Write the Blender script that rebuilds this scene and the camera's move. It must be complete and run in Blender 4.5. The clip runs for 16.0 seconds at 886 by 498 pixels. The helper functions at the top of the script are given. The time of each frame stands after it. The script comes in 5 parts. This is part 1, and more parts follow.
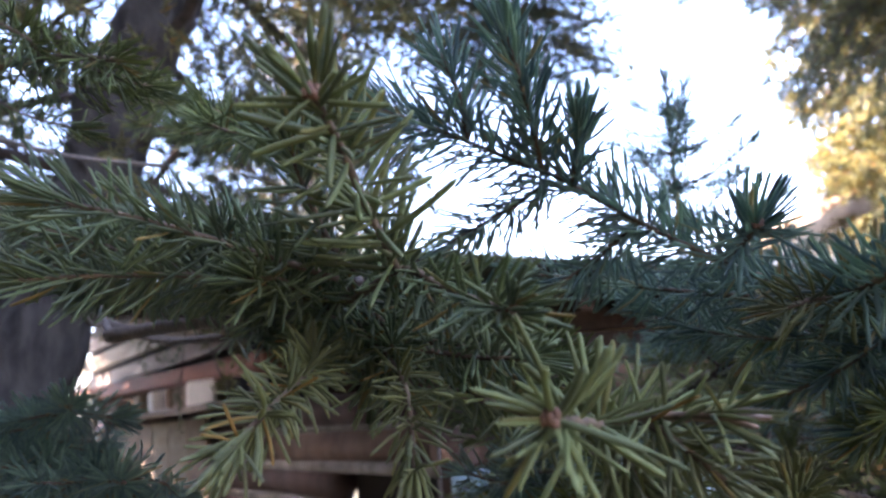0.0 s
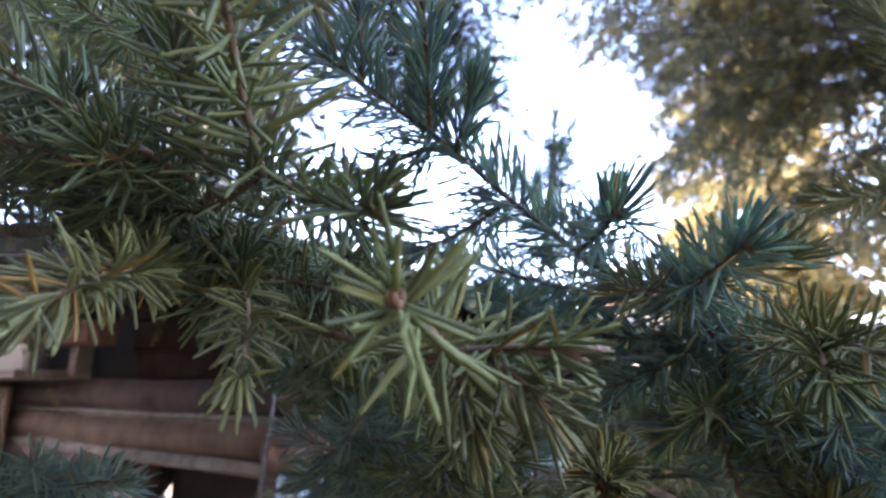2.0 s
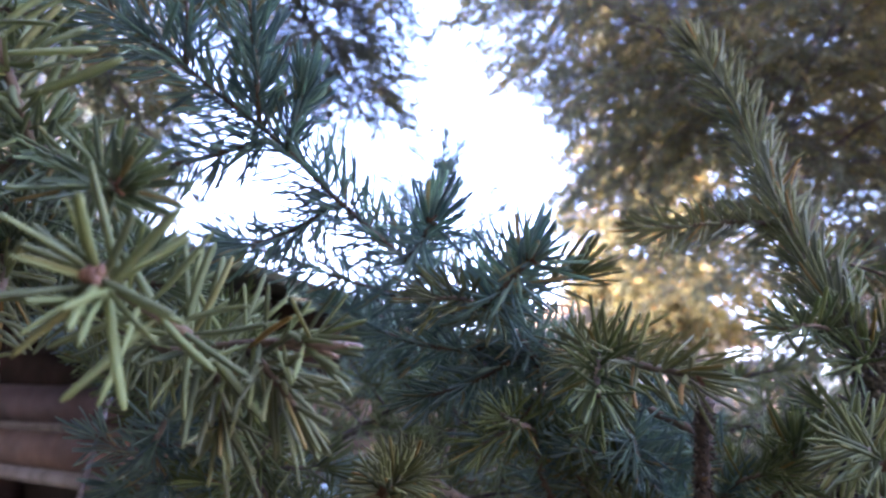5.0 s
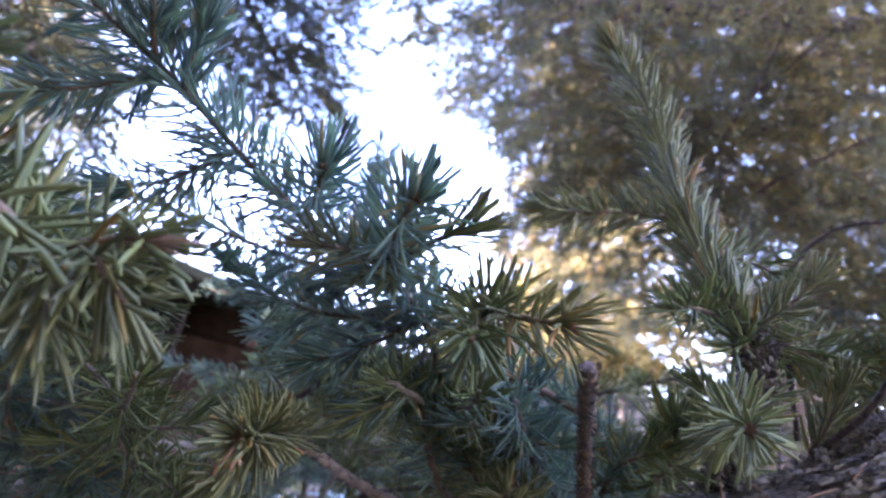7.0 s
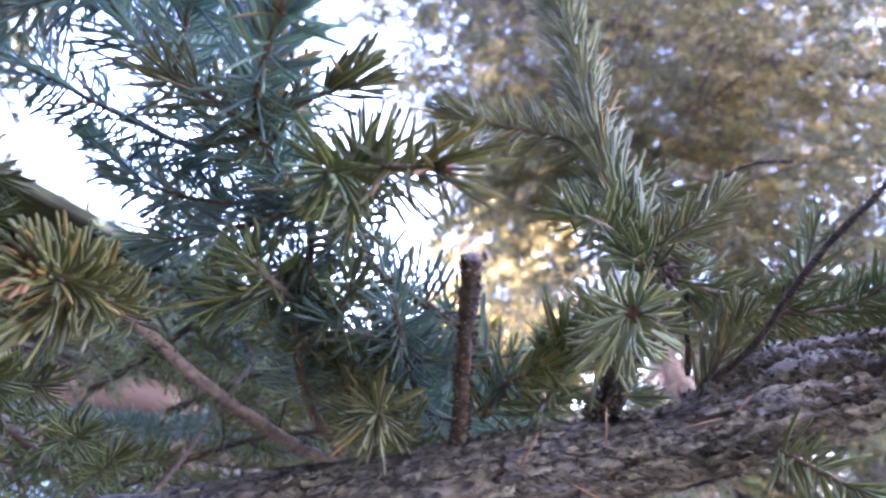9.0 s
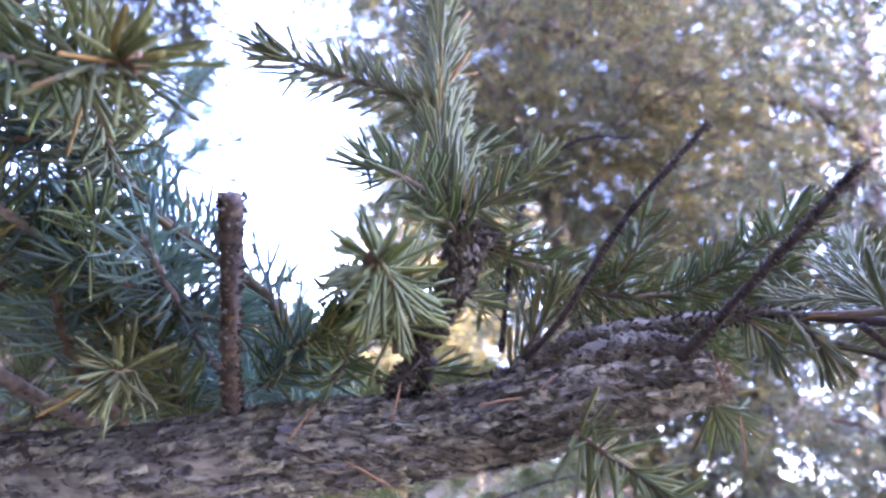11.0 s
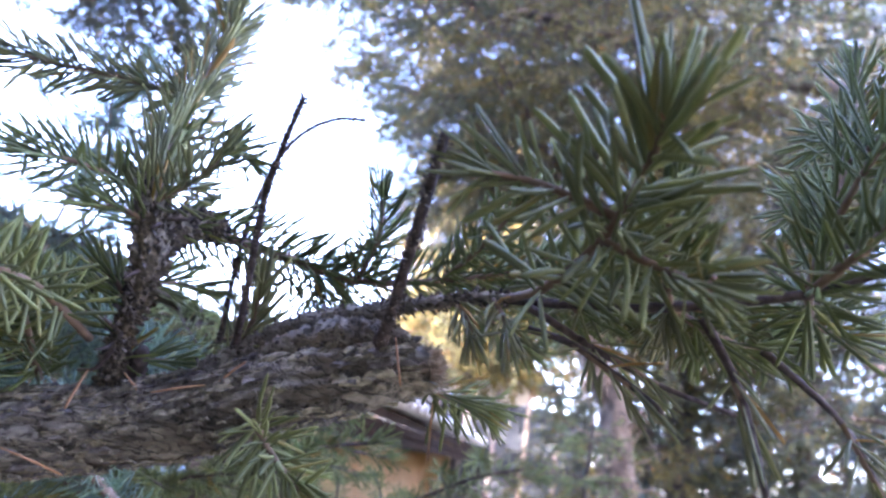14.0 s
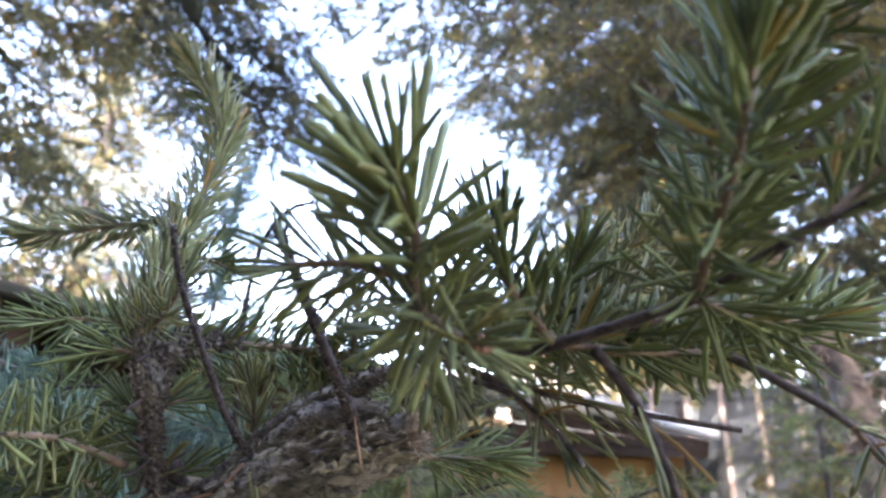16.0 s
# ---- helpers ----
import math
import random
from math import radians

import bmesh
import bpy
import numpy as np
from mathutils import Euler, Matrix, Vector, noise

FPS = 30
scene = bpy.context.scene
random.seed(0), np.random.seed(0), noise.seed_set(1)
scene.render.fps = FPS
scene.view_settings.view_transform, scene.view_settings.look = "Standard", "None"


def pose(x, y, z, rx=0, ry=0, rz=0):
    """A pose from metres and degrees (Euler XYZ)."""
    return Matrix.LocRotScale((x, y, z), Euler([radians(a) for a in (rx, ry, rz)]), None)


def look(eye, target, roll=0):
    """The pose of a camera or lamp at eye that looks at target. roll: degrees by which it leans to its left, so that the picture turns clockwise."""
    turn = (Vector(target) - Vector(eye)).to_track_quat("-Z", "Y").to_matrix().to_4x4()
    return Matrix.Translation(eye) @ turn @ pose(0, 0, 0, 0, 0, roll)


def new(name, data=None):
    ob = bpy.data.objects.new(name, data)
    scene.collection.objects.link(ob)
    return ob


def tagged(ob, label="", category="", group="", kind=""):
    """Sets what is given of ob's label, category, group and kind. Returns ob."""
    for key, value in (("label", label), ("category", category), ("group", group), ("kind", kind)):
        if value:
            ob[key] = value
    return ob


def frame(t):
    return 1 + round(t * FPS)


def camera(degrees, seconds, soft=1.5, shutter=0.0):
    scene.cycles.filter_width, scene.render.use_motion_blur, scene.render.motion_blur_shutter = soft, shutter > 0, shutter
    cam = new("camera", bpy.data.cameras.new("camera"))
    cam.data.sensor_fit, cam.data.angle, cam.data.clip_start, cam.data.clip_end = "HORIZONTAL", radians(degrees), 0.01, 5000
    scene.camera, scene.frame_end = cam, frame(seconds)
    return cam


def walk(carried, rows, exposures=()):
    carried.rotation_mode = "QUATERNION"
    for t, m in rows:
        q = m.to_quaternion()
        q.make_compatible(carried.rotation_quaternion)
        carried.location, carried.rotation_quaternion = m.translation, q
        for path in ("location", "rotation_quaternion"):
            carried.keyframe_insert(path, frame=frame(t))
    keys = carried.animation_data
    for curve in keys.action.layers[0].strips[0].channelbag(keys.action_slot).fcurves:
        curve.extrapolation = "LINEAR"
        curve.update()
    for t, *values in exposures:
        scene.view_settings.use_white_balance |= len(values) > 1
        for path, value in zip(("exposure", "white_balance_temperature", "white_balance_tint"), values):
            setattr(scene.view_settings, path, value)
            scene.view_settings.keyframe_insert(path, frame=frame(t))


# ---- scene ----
cam = camera(72.07, 16.0, soft=2.6)
PATH = [
    (0.0, pose(0.00281, -0.00924, 1.64053, 102.368, 7.173, 14.157)),
    (0.5, pose(0.00025, -0.00829, 1.62684, 102.097, 4.195, 9.945)),
    (1.0, pose(-0.00568, -0.00782, 1.62357, 102.553, 1.448, 5.145)),
    (1.5, pose(-0.00135, 0.00183, 1.61370, 102.531, -0.106, 2.382)),
    (2.0, pose(0.00157, 0.00356, 1.60787, 103.486, -0.617, 0.230)),
    (2.5, pose(0.00920, 0.00067, 1.61079, 103.795, -0.559, -0.435)),
    (3.0, pose(0.02012, 0.00022, 1.61173, 103.936, -0.299, -1.290)),
    (3.5, pose(0.02709, -0.00261, 1.61381, 103.923, -0.481, -2.282)),
    (4.0, pose(0.03957, -0.00367, 1.61338, 104.108, -1.054, -4.273)),
    (4.2, pose(0.04128, -0.00317, 1.61217, 104.294, -1.319, -5.186)),
    (6.3, pose(0.06180, 0.01782, 1.58677, 107.775, -3.587, -13.633)),
    (6.5, pose(0.06613, 0.01704, 1.58520, 108.035, -3.811, -14.119)),
    (7.0, pose(0.07120, 0.01681, 1.57602, 108.226, -4.746, -15.510)),
    (7.5, pose(0.08078, 0.02650, 1.56352, 108.318, -5.453, -17.248)),
    (8.0, pose(0.09096, 0.03797, 1.54757, 108.858, -6.250, -19.312)),
    (8.5, pose(0.10082, 0.04841, 1.54025, 108.840, -7.254, -21.226)),
    (8.7, pose(0.10501, 0.05057, 1.53748, 109.122, -7.422, -21.903)),
    (10.8, pose(0.17093, 0.04688, 1.54204, 109.277, -9.014, -29.390)),
    (11.0, pose(0.18247, 0.05078, 1.53871, 110.035, -9.330, -29.829)),
    (11.5, pose(0.20531, 0.04999, 1.53713, 110.225, -10.307, -31.548)),
    (12.0, pose(0.23540, 0.05052, 1.53579, 110.344, -11.468, -32.357)),
    (12.5, pose(0.26124, 0.03774, 1.53740, 110.405, -11.677, -32.191)),
    (13.0, pose(0.28111, 0.02511, 1.53954, 110.099, -12.581, -31.497)),
    (13.5, pose(0.29991, 0.00740, 1.54910, 109.815, -11.614, -29.061)),
    (14.0, pose(0.32402, -0.01355, 1.56035, 109.338, -9.789, -25.505)),
    (14.5, pose(0.35191, -0.01725, 1.56387, 109.316, -8.665, -22.036)),
    (15.0, pose(0.38637, -0.01954, 1.56977, 109.569, -6.520, -16.512)),
    (15.5, pose(0.40724, -0.02803, 1.58011, 109.312, -3.612, -10.904)),
    (16.0, pose(0.42154, -0.03729, 1.58971, 109.006, -0.505, -5.095)),
]
walk(cam, PATH, exposures=[(0.0, 3.82, 6200, 28), (1.0, 4.0, 6200, 29), (2.0, 4.25, 6200, 29), (3.0, 4.45, 6050, 33), (4.2, 4.4, 5880, 38), (7.0, 4.6, 5780, 41), (8.7, 5.3, 5780, 44), (11.0, 5.35, 5600, 45), (12.5, 5.3, 5650, 43),
                         (14.5, 4.65, 5740, 32), (16.0, 4.48, 6350, 25)])
cam.data.dof.use_dof = True
cam.data.dof.focus_distance = 0.26
cam.data.dof.aperture_fstop = 12.0

# ---- light ----
SUN_AZ, SUN_EL = -160.0, 38.0          # degrees from +y towards +x, and above the horizon
world = bpy.data.worlds.new("sky")
scene.world = world
world.use_nodes = True
wn = world.node_tree
sky = wn.nodes.new("ShaderNodeTexSky")
sky.sky_type, sky.sun_disc = "NISHITA", False
sky.sun_elevation, sky.sun_rotation = radians(SUN_EL), radians(SUN_AZ)
sky.air_density, sky.dust_density, sky.ozone_density = 1.0, 2.6, 1.0
wn.links.new(sky.outputs[0], wn.nodes["Background"].inputs[0])
wn.nodes["Background"].inputs[1].default_value = 0.15
sun_data = bpy.data.lights.new("sun", "SUN")
sun_data.energy, sun_data.angle, sun_data.color = 4.5, radians(0.5), (1.0, 0.93, 0.82)
sun = new("sun", sun_data)
sa, se = radians(SUN_AZ), radians(SUN_EL)
sun.matrix_world = look((0, 0, 30), Vector((0, 0, 30)) - Vector((math.sin(sa) * math.cos(se), math.cos(sa) * math.cos(se), math.sin(se))))

# ---- materials ----
def material(name, colours, scale=60.0, rough=0.6, bump=0.0, detail=6.0, per="", spread=0.25, trans=0.0, stretch=(1, 1, 1), wear=None, spec=0.5):
    """Noise through a ramp of colours; per: "island" or "object" adds a tint per piece; trans: light let through."""
    m = bpy.data.materials.new(name)
    m.use_nodes = True
    nt = m.node_tree
    bsdf = nt.nodes["Principled BSDF"]
    add = lambda kind: nt.nodes.new("ShaderNode" + kind)
    coord, mapping, tex, ramp = add("TexCoord"), add("Mapping"), add("TexNoise"), add("ValToRGB")
    nt.links.new(coord.outputs["Object"], mapping.inputs[0])
    mapping.inputs["Scale"].default_value = stretch
    nt.links.new(mapping.outputs[0], tex.inputs[0])
    tex.inputs["Scale"].default_value, tex.inputs["Detail"].default_value = scale, detail
    nt.links.new(tex.outputs[0], ramp.inputs[0])
    el = ramp.color_ramp.elements
    while len(el) < len(colours):
        el.new(0.5)
    for k, c in enumerate(colours):
        el[k].position, el[k].color = 0.3 + 0.4 * k / max(1, len(colours) - 1), (*c, 1)
    colour = ramp.outputs[0]
    if wear:
        coarse, step, mix = add("TexNoise"), add("ValToRGB"), add("MixRGB")
        coarse.inputs["Scale"].default_value, coarse.inputs["Detail"].default_value = wear[1], 5
        nt.links.new(coord.outputs["Object"], coarse.inputs[0])
        nt.links.new(coarse.outputs[0], step.inputs[0])
        step.color_ramp.elements[0].position, step.color_ramp.elements[1].position = wear[2], wear[2] + 0.12
        nt.links.new(step.outputs[0], mix.inputs[0])
        nt.links.new(colour, mix.inputs[1])
        mix.inputs[2].default_value = (*wear[0], 1)
        colour = mix.outputs[0]
    if per:
        if per == "island":
            info = add("NewGeometry")
            rnd = info.outputs["Random Per Island"]
        else:
            info = add("ObjectInfo")
            rnd = info.outputs["Random"]
        tint, mix = add("ValToRGB"), add("MixRGB")
        te = tint.color_ramp.elements
        te[0].position, te[0].color = 0.0, (1 - spread, 1 - spread, 1 - 0.6 * spread, 1)
        te[1].position, te[1].color = 0.935, (1 + spread, 1 + 0.9 * spread, 1 + 0.3 * spread, 1)
        dry = te.new(0.96)
        dry.color = ((1.75, 0.98, 0.62, 1) if per == "island" else (1.25, 1.0, 0.8, 1)) if trans else (1, 1, 1, 1)
        nt.links.new(rnd, tint.inputs[0])
        mix.blend_type, mix.inputs[0].default_value = "MULTIPLY", 1.0
        nt.links.new(colour, mix.inputs[1])
        nt.links.new(tint.outputs[0], mix.inputs[2])
        colour = mix.outputs[0]
    nt.links.new(colour, bsdf.inputs["Base Color"])
    bsdf.inputs["Roughness"].default_value = rough
    bsdf.inputs["Specular IOR Level"].default_value = spec
    if bump:
        b = add("Bump")
        b.inputs["Strength"].default_value, b.inputs["Distance"].default_value = bump, 0.4 / scale
        nt.links.new(tex.outputs[0], b.inputs["Height"])
        nt.links.new(b.outputs[0], bsdf.inputs["Normal"])
    if trans:
        tl, ms = add("BsdfTranslucent"), add("MixShader")
        nt.links.new(colour, tl.inputs[0])
        ms.inputs[0].default_value = trans
        nt.links.new(bsdf.outputs[0], ms.inputs[1])
        nt.links.new(tl.outputs[0], ms.inputs[2])
        nt.links.new(ms.outputs[0], nt.nodes["Material Output"].inputs[0])
    return m


M_NEEDLE = material("needle_green", [(0.108, 0.150, 0.052), (0.185, 0.226, 0.085)], 90, 0.55, per="island", trans=0.30, spread=0.32, spec=0.35)
# waxy blue-green, made paler: glare from the bright sky is mixed into it
M_NEEDLE_BLUE_GLARE = material("needle_blue_green_glare", [(0.195, 0.300, 0.240), (0.300, 0.410, 0.335)], 90, 0.40, per="island", trans=0.68, spread=0.3)
M_NEEDLE_PALE = material("needle_pale_green", [(0.160, 0.182, 0.080), (0.245, 0.258, 0.120)], 90, 0.5, per="island", trans=0.32, spread=0.3, spec=0.35)
M_NEEDLE_SOFT = material("needle_soft_green", [(0.122, 0.172, 0.082), (0.196, 0.245, 0.128)], 90, 0.44, per="island", trans=0.38, spread=0.32)
M_NEEDLE_ONE = material("needle_single", [(0.150, 0.184, 0.072), (0.238, 0.268, 0.116)], 120, 0.52, per="object", trans=0.34, spread=0.3, spec=0.35)
M_NEEDLE_DRY = material("needle_dry", [(0.20, 0.10, 0.05), (0.31, 0.18, 0.095)], 120, 0.6, per="island", spread=0.3)
M_WITHERED = material("withered_needle", [(0.23, 0.150, 0.115), (0.36, 0.262, 0.212)], 150, 0.7, per="island", spread=0.3)
M_TWIG = material("twig_bark", [(0.085, 0.058, 0.038), (0.22, 0.150, 0.090)], 160, 0.75, 0.5)
M_TWIG_GREY = material("grey_twig_bark", [(0.10, 0.08, 0.065), (0.24, 0.19, 0.15)], 220, 0.85, 0.8)
M_DEAD = material("dead_twig", [(0.030, 0.025, 0.025), (0.105, 0.084, 0.078)], 260, 0.95, 0.9, spec=0.2)

M_STUB = material("lichened_stub", [(0.040, 0.031, 0.027), (0.13, 0.10, 0.082)], 260, 0.95, 0.9, wear=((0.30, 0.19, 0.07), 170, 0.6), spec=0.2)


def bark_material(name, dark, mid, light):
    """Fissured scaly bark: long cells along the limb, dark cracks between them, grey lichen tint on top."""
    m = bpy.data.materials.new(name)
    m.use_nodes = True
    nt = m.node_tree
    bsdf = nt.nodes["Principled BSDF"]
    add = lambda kind: nt.nodes.new("ShaderNode" + kind)
    coord, turn, warp, mixv, cell, fine, broad = add("TexCoord"), add("Mapping"), add("TexNoise"), add("MixRGB"), add("TexNoise"), add("TexNoise"), add("TexNoise")
    turn.inputs["Rotation"].default_value, turn.inputs["Scale"].default_value = (0, radians(20), radians(23)), (0.2, 1, 1)
    nt.links.new(coord.outputs["Object"], turn.inputs[0])
    warp.inputs["Scale"].default_value, warp.inputs["Detail"].default_value = 90, 4
    nt.links.new(turn.outputs[0], warp.inputs[0])
    mixv.blend_type, mixv.inputs[0].default_value = "ADD", 0.022
    nt.links.new(turn.outputs[0], mixv.inputs[1])
    nt.links.new(warp.outputs["Color"], mixv.inputs[2])
    cell.inputs["Scale"].default_value, cell.inputs["Detail"].default_value = 210, 3.5
    nt.links.new(mixv.outputs[0], cell.inputs[0])
    fine.inputs["Scale"].default_value, fine.inputs["Detail"].default_value = 420, 8
    broad.inputs["Scale"].default_value, broad.inputs["Detail"].default_value = 38, 5
    nt.links.new(turn.outputs[0], fine.inputs[0])
    nt.links.new(coord.outputs["Object"], broad.inputs[0])
    crack, tone, patch, a, b = add("ValToRGB"), add("ValToRGB"), add("ValToRGB"), add("MixRGB"), add("MixRGB")
    nt.links.new(cell.outputs[0], crack.inputs[0])
    ce = crack.color_ramp.elements
    ce[0].position, ce[0].color, ce[1].position, ce[1].color = 0.40, (1, 1, 1, 1), 0.455, (0.75, 0.75, 0.75, 1)
    for spot, level in ((0.485, 0.0), (0.515, 0.9), (0.60, 1.0)):
        ce.new(spot).color = (level, level, level, 1)
    nt.links.new(fine.outputs[0], tone.inputs[0])
    tone.color_ramp.elements[0].position, tone.color_ramp.elements[0].color = 0.32, (*mid, 1)
    tone.color_ramp.elements[1].position, tone.color_ramp.elements[1].color = 0.68, (*light, 1)
    nt.links.new(broad.outputs[0], patch.inputs[0])
    patch.color_ramp.elements[0].position, patch.color_ramp.elements[0].color = 0.38, (0.50, 0.47, 0.44, 1)
    patch.color_ramp.elements[1].position, patch.color_ramp.elements[1].color = 0.65, (1.15, 1.12, 1.10, 1)
    nt.links.new(crack.outputs[0], a.inputs[0])
    a.inputs[1].default_value = (*dark, 1)
    b.blend_type, b.inputs[0].default_value = "MULTIPLY", 1.0
    nt.links.new(a.outputs[0], b.inputs[1])
    nt.links.new(patch.outputs[0], b.inputs[2])
    bsdf.inputs["Roughness"].default_value = 0.9
    # warm stains where the outer bark has come away
    stain, step, c = add("TexNoise"), add("ValToRGB"), add("MixRGB")
    stain.inputs["Scale"].default_value, stain.inputs["Detail"].default_value = 62, 6
    nt.links.new(turn.outputs[0], stain.inputs[0])
    nt.links.new(stain.outputs[0], step.inputs[0])
    step.color_ramp.elements[0].position, step.color_ramp.elements[1].position = 0.52, 0.66
    nt.links.new(step.outputs[0], c.inputs[0])
    nt.links.new(tone.outputs[0], c.inputs[1])
    c.inputs[2].default_value = (0.140, 0.122, 0.096, 1)
    nt.links.new(c.outputs[0], a.inputs[2])
    nt.links.new(b.outputs[0], bsdf.inputs["Base Color"])
    height, bump = add("MixRGB"), add("Bump")
    height.blend_type, height.inputs[0].default_value = "MULTIPLY", 0.5
    nt.links.new(crack.outputs[0], height.inputs[1])
    nt.links.new(fine.outputs[0], height.inputs[2])
    bump.inputs["Strength"].default_value, bump.inputs["Distance"].default_value = 1.0, 0.0014
    nt.links.new(height.outputs[0], bump.inputs["Height"])
    nt.links.new(bump.outputs[0], bsdf.inputs["Normal"])
    return m


M_BARK = bark_material("limb_bark", (0.020, 0.019, 0.016), (0.108, 0.102, 0.082), (0.270, 0.260, 0.218))
M_FLAKE = material("bark_flake", [(0.056, 0.053, 0.046), (0.138, 0.131, 0.110), (0.275, 0.264, 0.226)], 260, 0.9, 0.6, per="island", spread=0.45)
M_FLAKE_ONE = material("bark_flake_single", [(0.056, 0.053, 0.046), (0.138, 0.131, 0.110), (0.275, 0.264, 0.226)], 260, 0.9, 0.6, per="object", spread=0.45)
M_LICHEN = material("scaly_bark", [(0.026, 0.022, 0.018), (0.088, 0.077, 0.062), (0.212, 0.190, 0.154)], 380, 0.95, 0.9, per="island", spread=0.4)
M_WOOD_CUT = material("cut_wood", [(0.26, 0.20, 0.15), (0.48, 0.42, 0.36)], 260, 0.85, 0.8)
M_BUD = material("bud", [(0.11, 0.050, 0.026), (0.23, 0.115, 0.062)], 420, 0.55, 0.3)
M_TRUNK = material("trunk_bark", [(0.022, 0.019, 0.018), (0.085, 0.074, 0.066)], 34, 0.95, 0.9, stretch=(1, 1, 0.4))
M_TRUNK_PALE = material("pale_trunk_bark", [(0.070, 0.052, 0.040), (0.24, 0.185, 0.135)], 22, 0.95, 0.8, stretch=(1, 1, 0.45), wear=((0.05, 0.04, 0.033), 7, 0.56))
M_DRY = material("dry_pale_twig", [(0.16, 0.11, 0.075), (0.36, 0.27, 0.19)], 60, 0.9, 0.3)
M_LIMB = material("far_limb_bark", [(0.05, 0.038, 0.034), (0.12, 0.09, 0.08)], 40, 0.95, 0.5)
M_FOL_DARK = material("dark_foliage", [(0.068, 0.090, 0.050), (0.125, 0.135, 0.072)], 3, 0.6, per="island", trans=0.42, spread=0.35)
M_FOL_OLIVE = material("olive_foliage", [(0.118, 0.122, 0.058), (0.205, 0.190, 0.085)], 2.2, 0.7, per="island", trans=0.52, spread=0.42, spec=0.2)
# larch yellow; among darker sprays it paints sunlit patches into a crown
M_FOL_SUNNY_YELLOW = material("sunny_yellow_foliage", [(0.135, 0.118, 0.032), (0.235, 0.200, 0.058)], 3, 0.6, per="island", trans=0.4, spread=0.35)
M_FOL_BLUE = material("blue_foliage", [(0.065, 0.095, 0.085), (0.12, 0.15, 0.135)], 3, 0.6, per="island", trans=0.2, spread=0.35)
M_LOG = material("log_wood", [(0.070, 0.042, 0.031), (0.175, 0.108, 0.080)], 9, 0.8, 0.4, per="object", spread=0.3, stretch=(0.15, 1, 1))
M_CHINK = material("chinking", [(0.18, 0.155, 0.13), (0.32, 0.285, 0.245)], 18, 0.95, 0.5)
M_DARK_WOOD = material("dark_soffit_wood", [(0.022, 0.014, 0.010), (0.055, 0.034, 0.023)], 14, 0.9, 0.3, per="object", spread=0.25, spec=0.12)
M_ROOF = material("weathered_roof", [(0.032, 0.030, 0.024), (0.066, 0.060, 0.046)], 8, 0.95, 0.4, wear=((0.060, 0.075, 0.030), 2.5, 0.5), per="object", spread=0.2, spec=0.1)
M_SLATE = material("pale_slate_sheet", [(0.62, 0.60, 0.57), (0.80, 0.79, 0.76)], 9, 0.8, 0.2)
M_OCHRE = material("ochre_sheet", [(0.40, 0.23, 0.085), (0.54, 0.34, 0.15)], 5, 0.6, 0.1)
# fence grey taken darker, so the shade on it is part of the colour
M_PANEL_SHADED = material("grey_panel_shaded", [(0.036, 0.042, 0.040), (0.064, 0.072, 0.070)], 5, 0.6, 0.1)
M_WHITE = material("white_plaster", [(0.66, 0.62, 0.56), (0.80, 0.77, 0.72)], 4, 0.9, 0.2)
M_BROWN = material("brown_fascia", [(0.15, 0.10, 0.065), (0.25, 0.17, 0.11)], 10, 0.8, 0.2)
M_PALE_BOARD = material("pale_weathered_board", [(0.20, 0.155, 0.115), (0.33, 0.27, 0.205)], 16, 0.85, 0.4, per="object", spread=0.2, stretch=(1, 0.15, 1), wear=((0.20, 0.13, 0.085), 5, 0.58))
M_GREY_WOOD = material("grey_weathered_wood", [(0.045, 0.040, 0.034), (0.11, 0.098, 0.082)], 30, 0.95, 0.6, stretch=(0.12, 1, 1), wear=((0.06, 0.066, 0.036), 6, 0.55), spec=0.15)
M_BEAM = material("red_brown_beam", [(0.15, 0.060, 0.035), (0.27, 0.115, 0.065)], 12, 0.8, 0.4, stretch=(1, 0.15, 1))
M_BLUE = material("pale_blue_paint", [(0.36, 0.55, 0.66), (0.48, 0.66, 0.75)], 12, 0.6, 0.1)
# near-black colour that stands in for the shade inside rooms
M_ROOM_SHADE = material("painted_room_shade", [(0.028, 0.022, 0.018), (0.055, 0.042, 0.034)], 6, 0.9)
M_GROUND = material("rough_ground", [(0.06, 0.05, 0.03), (0.14, 0.11, 0.06), (0.09, 0.11, 0.04)], 5, 0.95, 0.7, wear=((0.20, 0.17, 0.10), 0.7, 0.55))

# ---- mesh helpers ----
rng = np.random.default_rng(7)


def link_mesh(name, verts, faces, mat, parent=None, label="", smooth=True):
    """A mesh of quads (or triangles) from arrays."""
    verts, faces = np.asarray(verts, np.float32).reshape(-1, 3), np.asarray(faces, np.int32)
    k = faces.shape[1]
    me = bpy.data.meshes.new(name)
    me.vertices.add(len(verts))
    me.vertices.foreach_set("co", verts.ravel())
    me.loops.add(faces.size)
    me.loops.foreach_set("vertex_index", faces.ravel())
    me.polygons.add(len(faces))
    me.polygons.foreach_set("loop_start", np.arange(0, faces.size, k, dtype=np.int32))
    me.polygons.foreach_set("use_smooth", np.full(len(faces), smooth))
    me.update(calc_edges=True)
    me.materials.append(mat)
    ob = new(name, me)
    if parent:
        ob.parent = parent
    if label:
        tagged(ob, label)
    return ob


